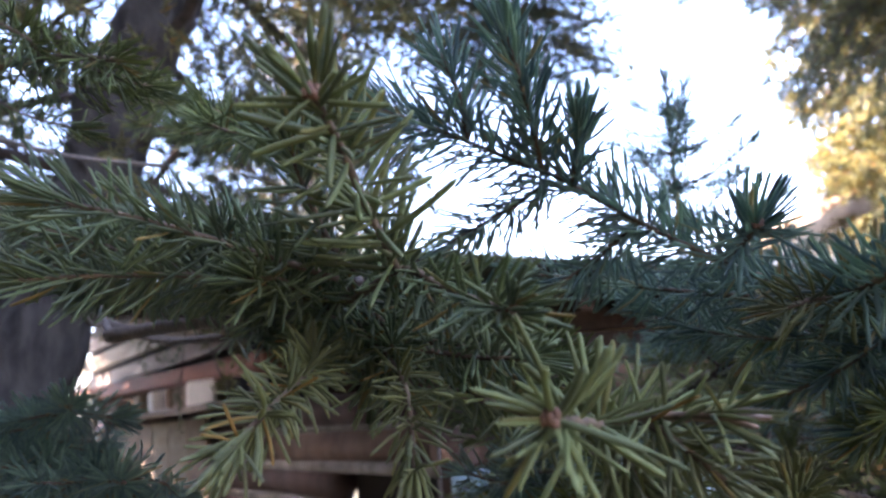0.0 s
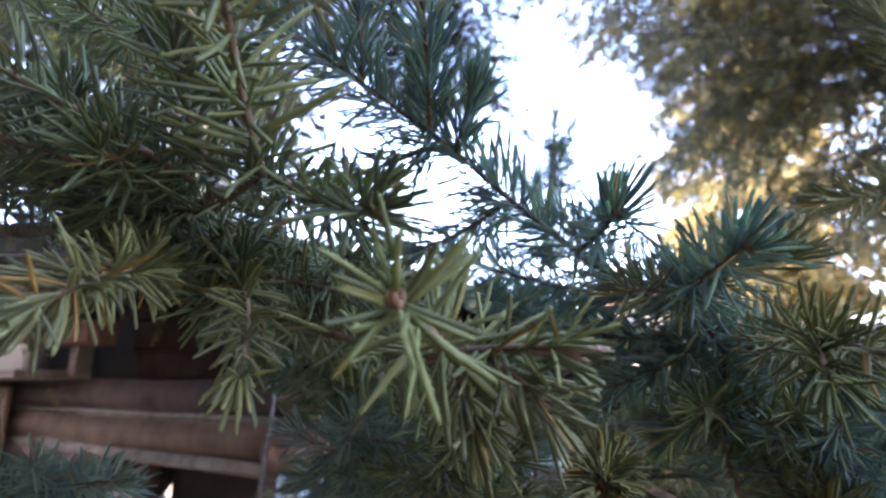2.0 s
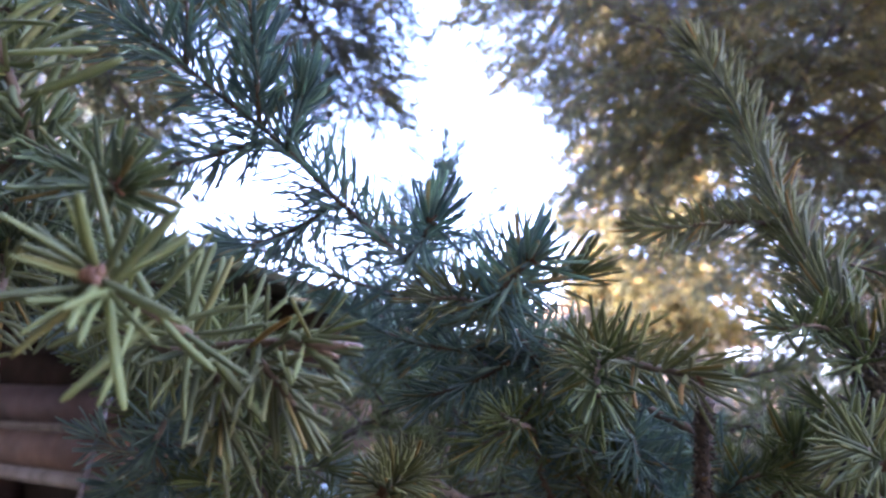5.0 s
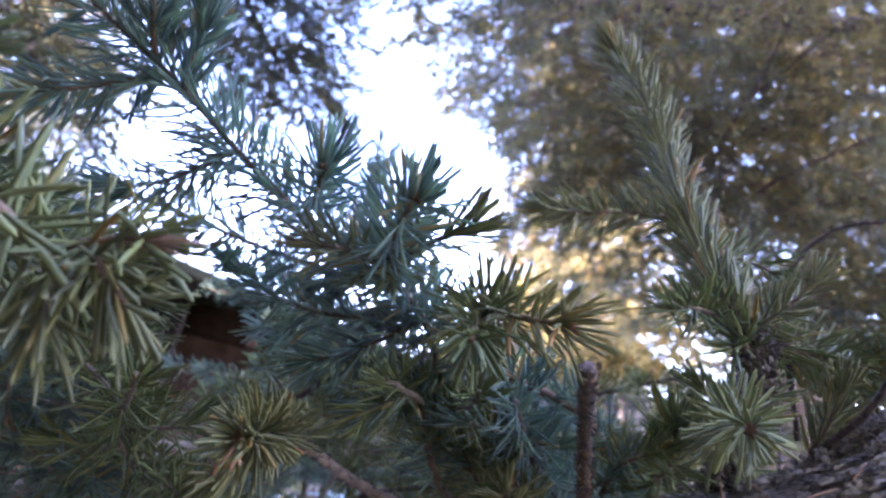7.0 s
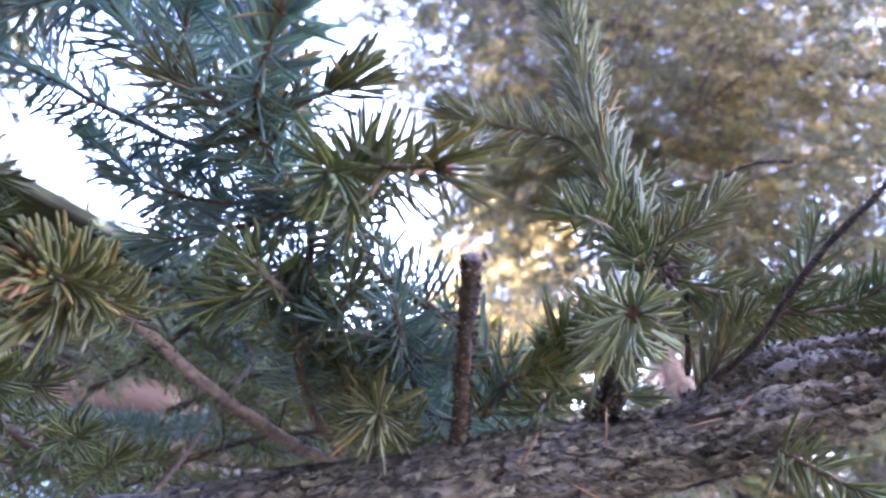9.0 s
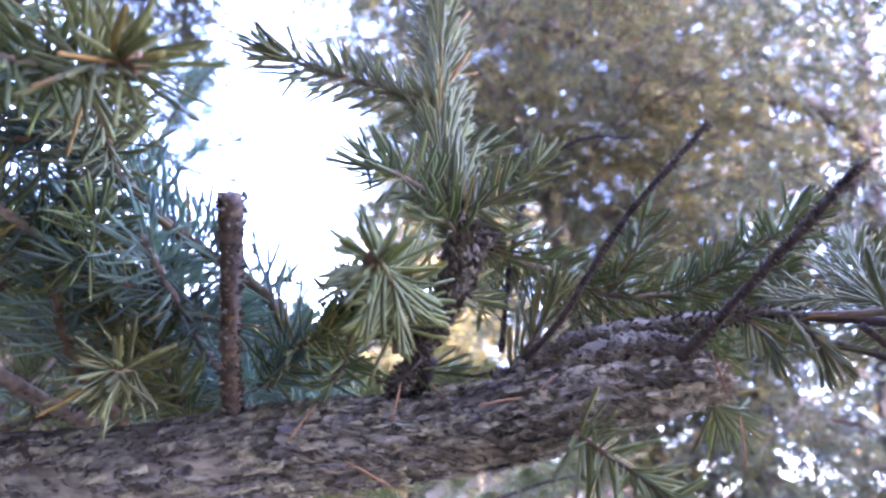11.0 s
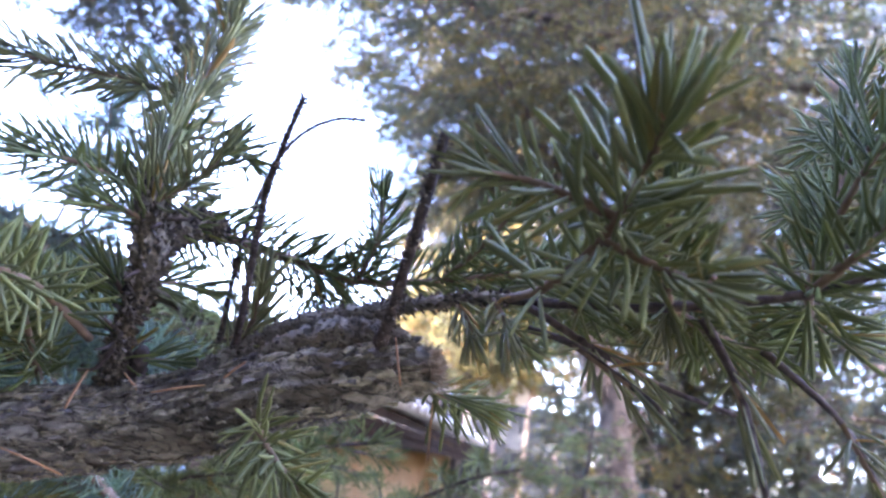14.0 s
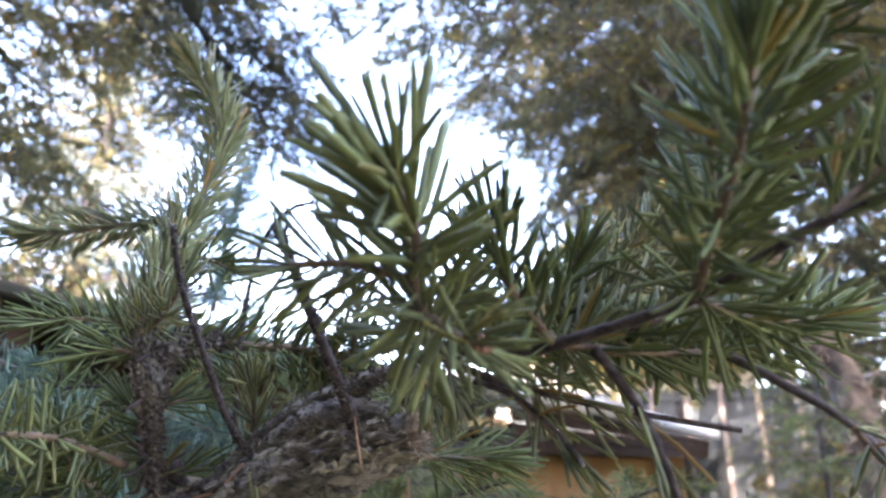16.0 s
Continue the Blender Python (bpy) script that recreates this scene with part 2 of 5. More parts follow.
def part(name, bm, mat, parent=None, label="", smooth=False):
    me = bpy.data.meshes.new(name)
    bm.to_mesh(me)
    bm.free()
    for p in me.polygons:
        p.use_smooth = smooth
    me.materials.append(mat)
    ob = new(name, me)
    if parent:
        ob.parent = parent
    if label:
        tagged(ob, label)
    return ob


def thing(name, label, category, group="", kind=""):
    return tagged(new(name), label, category, group, kind)


def spline(pts, step):
    """Points along a smooth line through pts, about step apart."""
    p = np.array(pts, float)
    if len(p) == 2:
        p = np.array([p[0], (p[0] + p[1]) / 2, p[1]])
    q = np.vstack([2 * p[0] - p[1], p, 2 * p[-1] - p[-2]])
    out = []
    for k in range(1, len(q) - 2):
        n = max(2, int(np.linalg.norm(q[k + 1] - q[k]) / step))
        t = np.linspace(0, 1, n, endpoint=False)[:, None]
        a, b, c, d = q[k - 1], q[k], q[k + 1], q[k + 2]
        out.append(0.5 * (2 * b + (c - a) * t + (2 * a - 5 * b + 4 * c - d) * t**2 + (3 * b - a - 3 * c + d) * t**3))
    return np.vstack([*out, p[-1:]])


def frames_along(line):
    tan = np.gradient(line, axis=0)
    tan /= np.linalg.norm(tan, axis=1)[:, None] + 1e-12
    ref = np.array([0.13, 0.2, 0.97])
    a = np.cross(tan, ref)
    a /= np.linalg.norm(a, axis=1)[:, None] + 1e-12
    return tan, a, np.cross(a, tan)


def tube_arrays(line, radii, sides, rough=0.0, seed=0):
    tan, a, b = frames_along(line)
    radii = np.interp(np.linspace(0, 1, len(line)), np.linspace(0, 1, len(radii)), radii)
    ang = np.arange(sides) * 2 * np.pi / sides
    r = radii[:, None] * np.ones(sides)
    if rough:
        g = np.random.default_rng(seed + 11)
        r = r * (1 + rough * (g.random(r.shape) - 0.5) * 2)
    v = line[:, None] + r[..., None] * (np.cos(ang)[None, :, None] * a[:, None] + np.sin(ang)[None, :, None] * b[:, None])
    n = len(line)
    i, j = np.meshgrid(np.arange(n - 1), np.arange(sides), indexing="ij")
    f = np.stack([i * sides + j, i * sides + (j + 1) % sides, (i + 1) * sides + (j + 1) % sides, (i + 1) * sides + j], -1).reshape(-1, 4)
    v = np.vstack([v.reshape(-1, 3), line[:1], line[-1:]])
    c0, c1 = n * sides, n * sides + 1
    half = sides // 2
    caps = [[c0, (2 * k + 2) % sides, 2 * k + 1, 2 * k] for k in range(half)] + [[c1, (n - 1) * sides + 2 * k, (n - 1) * sides + 2 * k + 1, (n - 1) * sides + (2 * k + 2) % sides] for k in range(half)]
    return v, np.vstack([f, caps])


def tube(name, pts, radii, mat, parent=None, sides=8, step=0.006, rough=0.0, label="", seed=0):
    v, f = tube_arrays(spline(pts, step), radii, sides, rough, seed)
    return link_mesh(name, v, f, mat, parent, label)


def needle_arrays(base, way, bend, length, width, rings=4):
    """Tapering, slightly curved needles, four-sided where they are near and three-sided further off; arrays of n rows."""
    n = len(base)
    side = np.cross(way, np.array([0.31, 0.17, 0.93]))
    side /= np.linalg.norm(side, axis=1)[:, None] + 1e-9
    other = np.cross(way, side)
    t = np.r_[np.linspace(0, 0.93, rings - 1), 1.0] if rings > 3 else np.array([0.0, 0.82, 1.0])
    prof = np.interp(t, [0, 0.12, 0.7, 0.93, 1], [0.55, 1.0, 1.0, 0.86, 0.42])
    centre = base[:, None] + length[:, None, None] * (t[None, :, None] * way[:, None] + (t**2)[None, :, None] * bend[:, None])
    w = width[:, None] * prof[None] * 0.5
    m = 4 if rings > 3 else 3
    rim = np.stack([side, 0.7 * other, -side, -0.7 * other], 1) if m == 4 else np.stack([side, -0.5 * side + 0.7 * other, -0.5 * side - 0.7 * other], 1)
    v = centre[:, :, None] + w[..., None, None] * rim[:, None]
    r, s = np.meshgrid(np.arange(rings - 1), np.arange(m), indexing="ij")
    f = np.stack([r * m + s, r * m + (s + 1) % m, (r + 1) * m + (s + 1) % m, (r + 1) * m + s], -1).reshape(-1, 4)
    if m == 4:
        f = np.vstack([f, [[(rings - 1) * 4 + k for k in range(4)]]])
    faces = (np.arange(n) * rings * m)[:, None, None] + f[None]
    return v.reshape(-1, 3), faces.reshape(-1, 4)


def needle_layout(line, radii, length, per_cm, lift, bare, fan, spread, seed):
    """Where the needles of a shoot sit and point: a spiral along it, brushed forward and up, a fan round its tip."""
    g = np.random.default_rng(seed)
    seg = np.linalg.norm(np.diff(line, axis=0), axis=1)
    arc = np.r_[0, np.cumsum(seg)]
    total = arc[-1]
    count = int(total * 100 * per_cm * 1.12)
    fan = int(fan * 0.62)
    s = np.sort(g.random(count)) * (1 - bare) * total + bare * total
    if bare > 0:
        s = s[g.random(count) < np.clip((s - bare * total) / (0.25 * total) + 0.25, 0, 1)]
    s = np.r_[s, total - g.random(fan) * 0.006]
    tip = np.r_[np.zeros(len(s) - fan), np.ones(fan)]
    tan, a, b = frames_along(line)
    at = np.stack([np.interp(s, arc, line[:, k]) for k in range(3)], 1)
    T = np.stack([np.interp(s, arc, tan[:, k]) for k in range(3)], 1)
    A = np.stack([np.interp(s, arc, a[:, k]) for k in range(3)], 1)
    B = np.stack([np.interp(s, arc, b[:, k]) for k in range(3)], 1)
    rad = np.interp(s / total, np.linspace(0, 1, len(radii)), radii)
    ang = np.arange(len(s)) * 2.39996 + g.normal(0, 0.35, len(s))
    out = np.cos(ang)[:, None] * A + np.sin(ang)[:, None] * B
    open_ = np.radians(spread) * np.clip((total - s) / 0.02, 0.35, 1) * (1 + g.normal(0, 0.16, len(s)))
    open_ = np.where(tip > 0, np.radians(spread) * g.random(len(s)) ** 0.55 * 1.3, open_)
    way = np.cos(open_)[:, None] * T + np.sin(open_)[:, None] * out
    way[:, 2] += lift * (1 - np.abs(T[:, 2]))
    way += g.normal(0, 0.13, way.shape)
    way /= np.linalg.norm(way, axis=1)[:, None]
    bend = (T - out * 0.4) * g.normal(0.14, 0.10, len(s))[:, None]
    ln = length * g.normal(1, 0.14, len(s)).clip(0.5, 1.4) * np.clip(0.75 + (total - s) / 0.03, 0.75, 1)
    return at + out * rad[:, None] * 0.8, way, bend, ln


NEEDLE_MESH = {}


def one_needle(k):
    """A few single needle meshes, one metre long along z, shared by the needles that are objects."""
    if k not in NEEDLE_MESH:
        v, f = needle_arrays(np.zeros((1, 3)), np.array([[0.0, 0.0, 1.0]]), np.array([[0.05 * (k - 1), 0.10, 0.0]]), np.ones(1), np.array([0.084 + 0.009 * k]), 6)
        ob = link_mesh("needle", v, f, M_NEEDLE_ONE)
        NEEDLE_MESH[k] = ob.data
        bpy.data.objects.remove(ob)
    return NEEDLE_MESH[k]


SHOOTS = [0]


def shoot(parent, pts, r=(0.0016, 0.0010), length=0.019, per_cm=13, lift=0.25, bare=0.0, fan=14, spread=66, mat=None, bark=None,
          width=0.0019, single=False, bud=False, name="shoot", label="", rings=4):
    SHOOTS[0] += 1
    seed = SHOOTS[0] * 13
    line = spline(pts, 0.004 if rings > 3 else 0.01)
    v, f = tube_arrays(line, r, 8 if rings > 3 else 6, 0.10, seed)
    stem = link_mesh(name, v, f, bark or M_TWIG, parent, label)
    at, way, bend, ln = needle_layout(line, r, length, per_cm, lift, bare, fan, spread, seed)
    g = np.random.default_rng(seed + 5)
    if single:
        for k in range(len(at)):
            ob = new("needle", one_needle(int(g.integers(3))))
            turn = Vector(way[k]).to_track_quat("Z", "Y").to_matrix().to_4x4() @ Matrix.Rotation(g.random() * 6.283, 4, "Z")
            ob.parent = stem
            ob.matrix_local = Matrix.Translation(at[k]) @ turn @ Matrix.Diagonal((ln[k],) * 3 + (1,))
    else:
        v, f = needle_arrays(at, way, bend, ln, np.full(len(at), width) * g.normal(1, 0.12, len(at)), rings)
        tagged(link_mesh("needles", v, f, mat or M_NEEDLE, stem), kind="stuff")
    if bud:
        bm = bmesh.new()
        end, direction = Vector(line[-1]), Vector(line[-1] - line[-3]).normalized()
        side = direction.orthogonal().normalized()
        for k in range(5):
            off = (Matrix.Rotation(k * 1.4, 3, direction) @ side) * (0.0017 if k else 0)
            s = bmesh.ops.create_icosphere(bm, subdivisions=2, radius=0.0012 if k else 0.0016)
            bmesh.ops.scale(bm, vec=(1, 1, 1.5), verts=s["verts"])
            bmesh.ops.translate(bm, vec=end + off + direction * 0.001, verts=s["verts"])
        part("bud", bm, M_BUD, stem, "reddish-brown resinous bud", True)
    return stem


def bough(parent, pts, side_len=0.09, every=0.03, droop=-0.15, r=(0.004, 0.0016), mat=None, length=0.018, per_cm=11, name="twig", lift=0.15, bare=0.0, seed=1, start=0.12, rings=3, bark=None):
    """A twig with shoots to both sides, as one part and its needles."""
    g = np.random.default_rng(seed * 101)
    shoot(parent, pts, r=r, length=length, per_cm=per_cm, bare=bare, mat=mat, name=name, lift=lift, rings=rings, bark=bark)
    line = spline(pts, 0.004)
    tan, a, b = frames_along(line)
    n = len(line)
    total = np.linalg.norm(np.diff(line, axis=0), axis=1).sum()
    sign = 1
    for k in range(1, int(total / every)):
        u = k * every / total
        if u < start:
            continue
        i = int(u * (n - 1))
        ln = side_len * (0.45 + 0.75 * (1 - u)) * g.uniform(0.7, 1.2)
        d = tan[i] * 0.75 + sign * a[i] * 0.8 + np.array([0, 0, droop + g.normal(0, 0.2)])
        d /= np.linalg.norm(d)
        e = line[i] + d * ln
        mid = (line[i] + e) / 2 + g.normal(0, 0.06, 3) * ln
        shoot(parent, [line[i], mid, e], r=(0.0014, 0.0009), length=length, per_cm=per_cm, mat=mat, lift=lift, rings=rings, bark=bark)
        sign = -sign

# ---- ground ----
def build_ground():
    n = 80
    u = np.linspace(-1, 1, n)
    axis = np.sign(u) * (np.abs(u) ** 3) * 400 + u * 6
    x, y = np.meshgrid(axis, axis, indexing="ij")
    z = 0.05 * np.sin(x * 0.9) * np.cos(y * 0.7) + 0.03 * np.sin(x * 2.3 + y)
    i, j = np.meshgrid(np.arange(n - 1), np.arange(n - 1), indexing="ij")
    f = np.stack([i * n + j, (i + 1) * n + j, (i + 1) * n + j + 1, i * n + j + 1], -1).reshape(-1, 4)
    return tagged(link_mesh("ground", np.stack([x, y, z], -1), f, M_GROUND), "rough dry grassy yard ground under the trees", "ground", kind="structure")


build_ground()


# ---- buildings ----
def box(bm, centre, size, bevel=0.0, turn=None):
    made = bmesh.ops.create_cube(bm, size=1.0)["verts"]
    bmesh.ops.scale(bm, vec=size, verts=made)
    if turn:
        bmesh.ops.rotate(bm, matrix=turn, verts=made)
    bmesh.ops.translate(bm, vec=centre, verts=made)
    if bevel:
        edges = {e for v in made for e in v.link_edges}
        bmesh.ops.bevel(bm, geom=list(edges), offset=bevel, segments=1, affect="EDGES")
    return made


def board(name, centre, size, mat, parent, bevel=0.004, turn=None, label=""):
    bm = bmesh.new()
    box(bm, (0, 0, 0), size, bevel, turn)
    ob = part(name, bm, mat, parent, label)
    ob.location = centre
    return ob


YARD_TURN = Matrix.Rotation(radians(54.0), 4, "Z")      # the buildings stand square to one another, turned against the path
EAVE_Y, EAVE_Z, PITCH = 0.90, 1.88, radians(9.0)


def log_cabin():
    """End wall of logs with pale boards under a low roof, and the log side wall that runs on into the shed."""
    cabin = thing("log_cabin", "old log cabin with pale chinking and a low mossy roof", "cabin")
    cabin.matrix_world = YARD_TURN
    r, step = 0.060, 0.128
    for k in range(13):
        z = 0.06 + step * k
        for wall in (0, 1):
            spans = ((1.10 + 0.04 * (k % 2), 6.6),) if wall == 0 else ((1.02 + 0.04 * ((k + 1) % 2), 3.1),)
            if wall == 0 and k == 10:
                spans = ((1.12, 1.38), (1.98, 6.6))          # a narrow dark opening
            for a, b in spans:
                n = 15
                u = np.linspace(a, b, n)
                wob = 0.008 * np.sin(np.arange(n) * 2.1 + k), np.full(n, z) + 0.007 * np.cos(np.arange(n) * 1.7 + k)
                line = np.stack([1.15 + wob[0], u, wob[1]], 1) if wall == 0 else np.stack([u, 1.25 + wob[0], wob[1]], 1)
                v, f = tube_arrays(line, [r * (1 + 0.10 * math.sin(k * 3.1)), r * (1 - 0.08 * math.cos(k * 1.7))], 10, 0.03, k)
                link_mesh("log", v, f, M_LOG, cabin)
                if k:
                    size = 0.022 + 0.008 * (k % 3)
                    if wall == 0:
                        board("chinking", (1.135 - 0.008 * (k % 3), (a + b) / 2, z - step / 2), (0.05, b - a - 0.1, size), M_CHINK, cabin, 0.010)
                    else:
                        board("chinking", ((a + b) / 2, 1.235 - 0.008 * (k % 3), z - step / 2), (b - a - 0.1, 0.05, size), M_CHINK, cabin, 0.010)
    # dark board behind the missing log, painted as the unlit inside
    board("opening", (1.24, 1.68, 0.06 + step * 10), (0.03, 0.70, 0.20), M_ROOM_SHADE, cabin)
    # boards above the logs: by the corner dark ones, their colour standing in for shade, pale weathered ones further
    # along, a red-brown beam below them
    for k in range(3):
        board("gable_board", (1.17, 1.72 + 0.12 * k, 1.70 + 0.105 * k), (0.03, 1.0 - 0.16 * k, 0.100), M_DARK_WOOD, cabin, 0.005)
    for k, (z, h) in enumerate(((2.27, 0.10), (2.12, 0.115), (1.985, 0.10))):
        board("pale_board", (1.11 - 0.03 * (k % 2), 4.35, z), (0.03, 4.2, h), M_PALE_BOARD, cabin, 0.005, Matrix.Rotation(radians(1.5 - 0.6 * k), 3, "X"))
    board("beam", (1.02, 4.05, 1.855), (0.10, 3.7, 0.085), M_BEAM, cabin, 0.010, Matrix.Rotation(radians(1.5), 3, "X"))
    board("bracket", (1.05, 2.42, 1.76), (0.06, 0.06, 0.20), M_PALE_BOARD, cabin, 0.006)
    board("shelf", (1.00, 4.0, 1.665), (0.26, 3.0, 0.03), M_PALE_BOARD, cabin, 0.004)
    g = np.random.default_rng(8)
    for k in range(9):
        y = 2.75 + 0.27 * k
        board("shelf_piece", (0.99 + g.normal(0, 0.02), y, 1.735 + g.normal(0, 0.008)), (0.13, 0.13 + 0.05 * g.random(), 0.09 + 0.03 * g.random()), (M_WHITE, M_PALE_BOARD, M_BROWN)[k % 3], cabin, 0.012, Matrix.Rotation(g.normal(0, 0.3), 3, "Z"))
    for k in range(12):
        board("cladding_board", (1.06, 3.20 + 0.30 * k, 0.82), (0.022, 0.292, 1.60), M_PALE_BOARD if k % 3 else M_BROWN, cabin, 0.004)
    gate = board("gate", (1.75, 1.13, 0.70), (1.30, 0.03, 1.40), M_BLUE, cabin, label="pale blue painted plank gate against the wall")
    for k in range(10):
        board("plank", (-0.585 + 0.13 * k, -0.026, 0.004 * (k % 3)), (0.122, 0.02, 1.40), M_BLUE, gate, 0.006)
    board("gate_post", (1.04, 1.17, 0.71), (0.09, 0.09, 1.42), M_BLUE, cabin, 0.008)
    turn = Matrix.Rotation(PITCH, 3, "X")
    for k in range(28):
        d = 0.06 + 0.20 * k
        board("roof_board", (1.86 + 0.02 * math.sin(k * 2.3), EAVE_Y + d * math.cos(PITCH), EAVE_Z + d * math.sin(PITCH)), (2.36, 0.205, 0.026), M_ROOF, cabin, 0.006, turn)
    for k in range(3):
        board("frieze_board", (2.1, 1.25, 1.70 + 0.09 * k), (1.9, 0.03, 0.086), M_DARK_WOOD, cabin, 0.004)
    # added dark sheet: hides the sky behind the gable, painted as inner shade
    board("lining", (1.215, 3.75, EAVE_Z + 2.85 * math.tan(PITCH) - 0.33), (0.02, 5.3, 0.58), M_ROOM_SHADE, cabin, 0.004, Matrix.Rotation(PITCH, 3, "X"))
    litter = np.random.default_rng(19)                      # moss and fallen twigs along the eave
    for k in range(70):
        x = litter.uniform(0.72, 3.0)
        p = np.array([x, EAVE_Y + litter.uniform(-0.03, 0.16), EAVE_Z + 0.02])
        d = litter.normal(0, 0.05, 3) + np.array([0, -0.02, 0.012])
        tube("roof_twig", [p, p + d * 0.5 + litter.normal(0, 0.006, 3), p + d], [0.004, 0.003, 0.0015], M_DRY if k % 3 else M_LIMB, cabin, 6, 0.02, 0.2)
    board("barge_board", (0.665, EAVE_Y + 2.80 * math.cos(PITCH), EAVE_Z - 0.03 + 2.80 * math.sin(PITCH)), (0.024, 5.60, 0.07), M_GREY_WOOD, cabin, 0.004, turn)
    for k in range(5):
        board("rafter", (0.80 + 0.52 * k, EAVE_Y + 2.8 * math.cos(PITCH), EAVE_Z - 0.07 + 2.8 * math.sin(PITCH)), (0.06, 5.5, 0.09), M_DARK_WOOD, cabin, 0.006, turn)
    board("rear_wall", (2.1, 6.4, 1.25), (1.8, 0.1, 2.5), M_LOG, cabin)
    return cabin


def corrugated(name, a, b, down, pitch, depth, mat, parent, thick=0.004):
    """A wavy sheet from a to b, hanging along down."""
    a, b, down = Vector(a), Vector(b), Vector(down)
    along = b - a
    n = int(along.length / pitch) * 8
    normal = along.cross(down).normalized()
    v = []
    for layer in (0, thick):
        for k in range(n + 1):
            p = a + along * (k / n) + normal * (depth * math.sin(k / 8 * 2 * math.pi) + layer)
            v += [p, p + down]
    f = []
    m = 2 * (n + 1)
    for k in range(n):
        f += [[2 * k, 2 * k + 1, 2 * k + 3, 2 * k + 2], [m + 2 * k, m + 2 * k + 2, m + 2 * k + 3, m + 2 * k + 1], [2 * k, 2 * k + 2, m + 2 * k + 2, m + 2 * k], [2 * k + 1, m + 2 * k + 1, m + 2 * k + 3, 2 * k + 3]]
    return link_mesh(name, [list(p) for p in v], f, mat, parent)


def shed():
    """The shed that carries the cabin's eave on: wavy pale roof sheets, dark soffit, ochre sheet wall."""
    ob = thing("shed", "low shed with ochre corrugated wall and a pale wavy roof", "shed")
    ob.matrix_world = YARD_TURN
    x0, x1 = 3.08, 9.2
    up = Vector((0, math.cos(PITCH), math.sin(PITCH)))
    corrugated("roof_sheet", (x0, EAVE_Y - 0.09, EAVE_Z + 0.01), (x1, EAVE_Y - 0.09, EAVE_Z + 0.01), up * 3.2, 0.25, 0.032, M_SLATE, ob, 0.042)
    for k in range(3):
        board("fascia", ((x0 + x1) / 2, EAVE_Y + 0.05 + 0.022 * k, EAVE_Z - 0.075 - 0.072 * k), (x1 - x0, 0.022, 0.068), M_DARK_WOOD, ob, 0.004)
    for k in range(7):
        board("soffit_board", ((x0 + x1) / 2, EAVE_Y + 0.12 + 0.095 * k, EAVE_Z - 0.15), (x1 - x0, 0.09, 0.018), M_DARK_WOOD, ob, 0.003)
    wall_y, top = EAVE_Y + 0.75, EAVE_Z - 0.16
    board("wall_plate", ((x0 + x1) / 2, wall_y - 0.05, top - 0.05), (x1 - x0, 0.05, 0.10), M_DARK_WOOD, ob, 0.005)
    corrugated("wall_sheet", (x0, wall_y, top), (x1, wall_y, top), Vector((0, 0, -top)), 0.085, 0.014, M_OCHRE, ob)
    for k in range(9):
        board("rafter_end", (x0 + 0.3 + k * 0.85, EAVE_Y + 0.40, EAVE_Z - 0.19), (0.06, 0.62, 0.06), M_DARK_WOOD, ob, 0.006)
    board("end_wall", (x1 - 0.05, EAVE_Y + 1.7, 0.95), (0.08, 2.6, 1.9), M_OCHRE, ob)
    board("rear_wall", ((x0 + x1) / 2, EAVE_Y + 3.0, 1.1), (x1 - x0, 0.08, 2.2), M_OCHRE, ob)
    return ob


def white_house():
    house = thing("house", "white plastered house with a brown roof edge", "house")
    y0 = 9.6
    board("wall", (4.5, y0 + 1.5, 1.55), (3.8, 3.0, 3.1), M_WHITE, house)
    for sgn in (0, 1):
        turn = Matrix.Rotation(radians(-24 if sgn == 0 else 24), 3, "Y")
        board("roof", (3.5 + 2.0 * sgn, y0 + 1.3, 3.48), (2.45, 3.9, 0.09), M_BROWN, house, 0.01, turn)
        board("fascia", (3.5 + 2.0 * sgn, y0 - 0.68, 3.41), (2.45, 0.03, 0.2), M_BROWN, house, 0.006, turn)
    bm = bmesh.new()
    pts = [bm.verts.new(p) for p in ((2.6, y0 - 0.004, 3.08), (6.4, y0 - 0.004, 3.08), (4.5, y0 - 0.004, 3.88), (2.6, y0 + 0.05, 3.08), (6.4, y0 + 0.05, 3.08), (4.5, y0 + 0.05, 3.88))]
    for q in ((0, 1, 2), (5, 4, 3), (0, 3, 4, 1), (1, 4, 5, 2), (2, 5, 3, 0)):
        bm.faces.new([pts[k] for k in q])
    part("gable", bm, M_WHITE, house)
    # the pane is a dark board, coloured like an unlit room
    w = board("window", (5.2, y0 - 0.02, 1.7), (0.9, 0.05, 1.0), M_ROOM_SHADE, house)
    for sx in (-0.45, 0, 0.45):
        board("window_frame", (sx, -0.035, 0), (0.06, 0.05, 1.06), M_WHITE, w)
    return house


def panel_fence():
    """Panels between pale posts, across the yard behind the shed's end."""
    ob = thing("fence", "grey panel fence with pale upright posts", "fence")
    ob.matrix_world = YARD_TURN
    x, y0, n, w = 9.6, -0.6, 10, 0.46
    for k in range(n + 1):
        board("post", (x - 0.05, y0 + w * k, 1.36), (0.05, 0.062, 2.72), M_PALE_BOARD, ob, 0.006)
    for k in range(n):
        board("panel", (x, y0 + w * (k + 0.5), 1.30), (0.02, w - 0.012, 2.5), M_PANEL_SHADED, ob, 0.004)
    board("rail", (x - 0.045, y0 + w * n / 2, 2.42), (0.04, w * n + 0.2, 0.06), M_PANEL_SHADED, ob, 0.006)
    return ob


log_cabin()
shed()
white_house()
panel_fence()


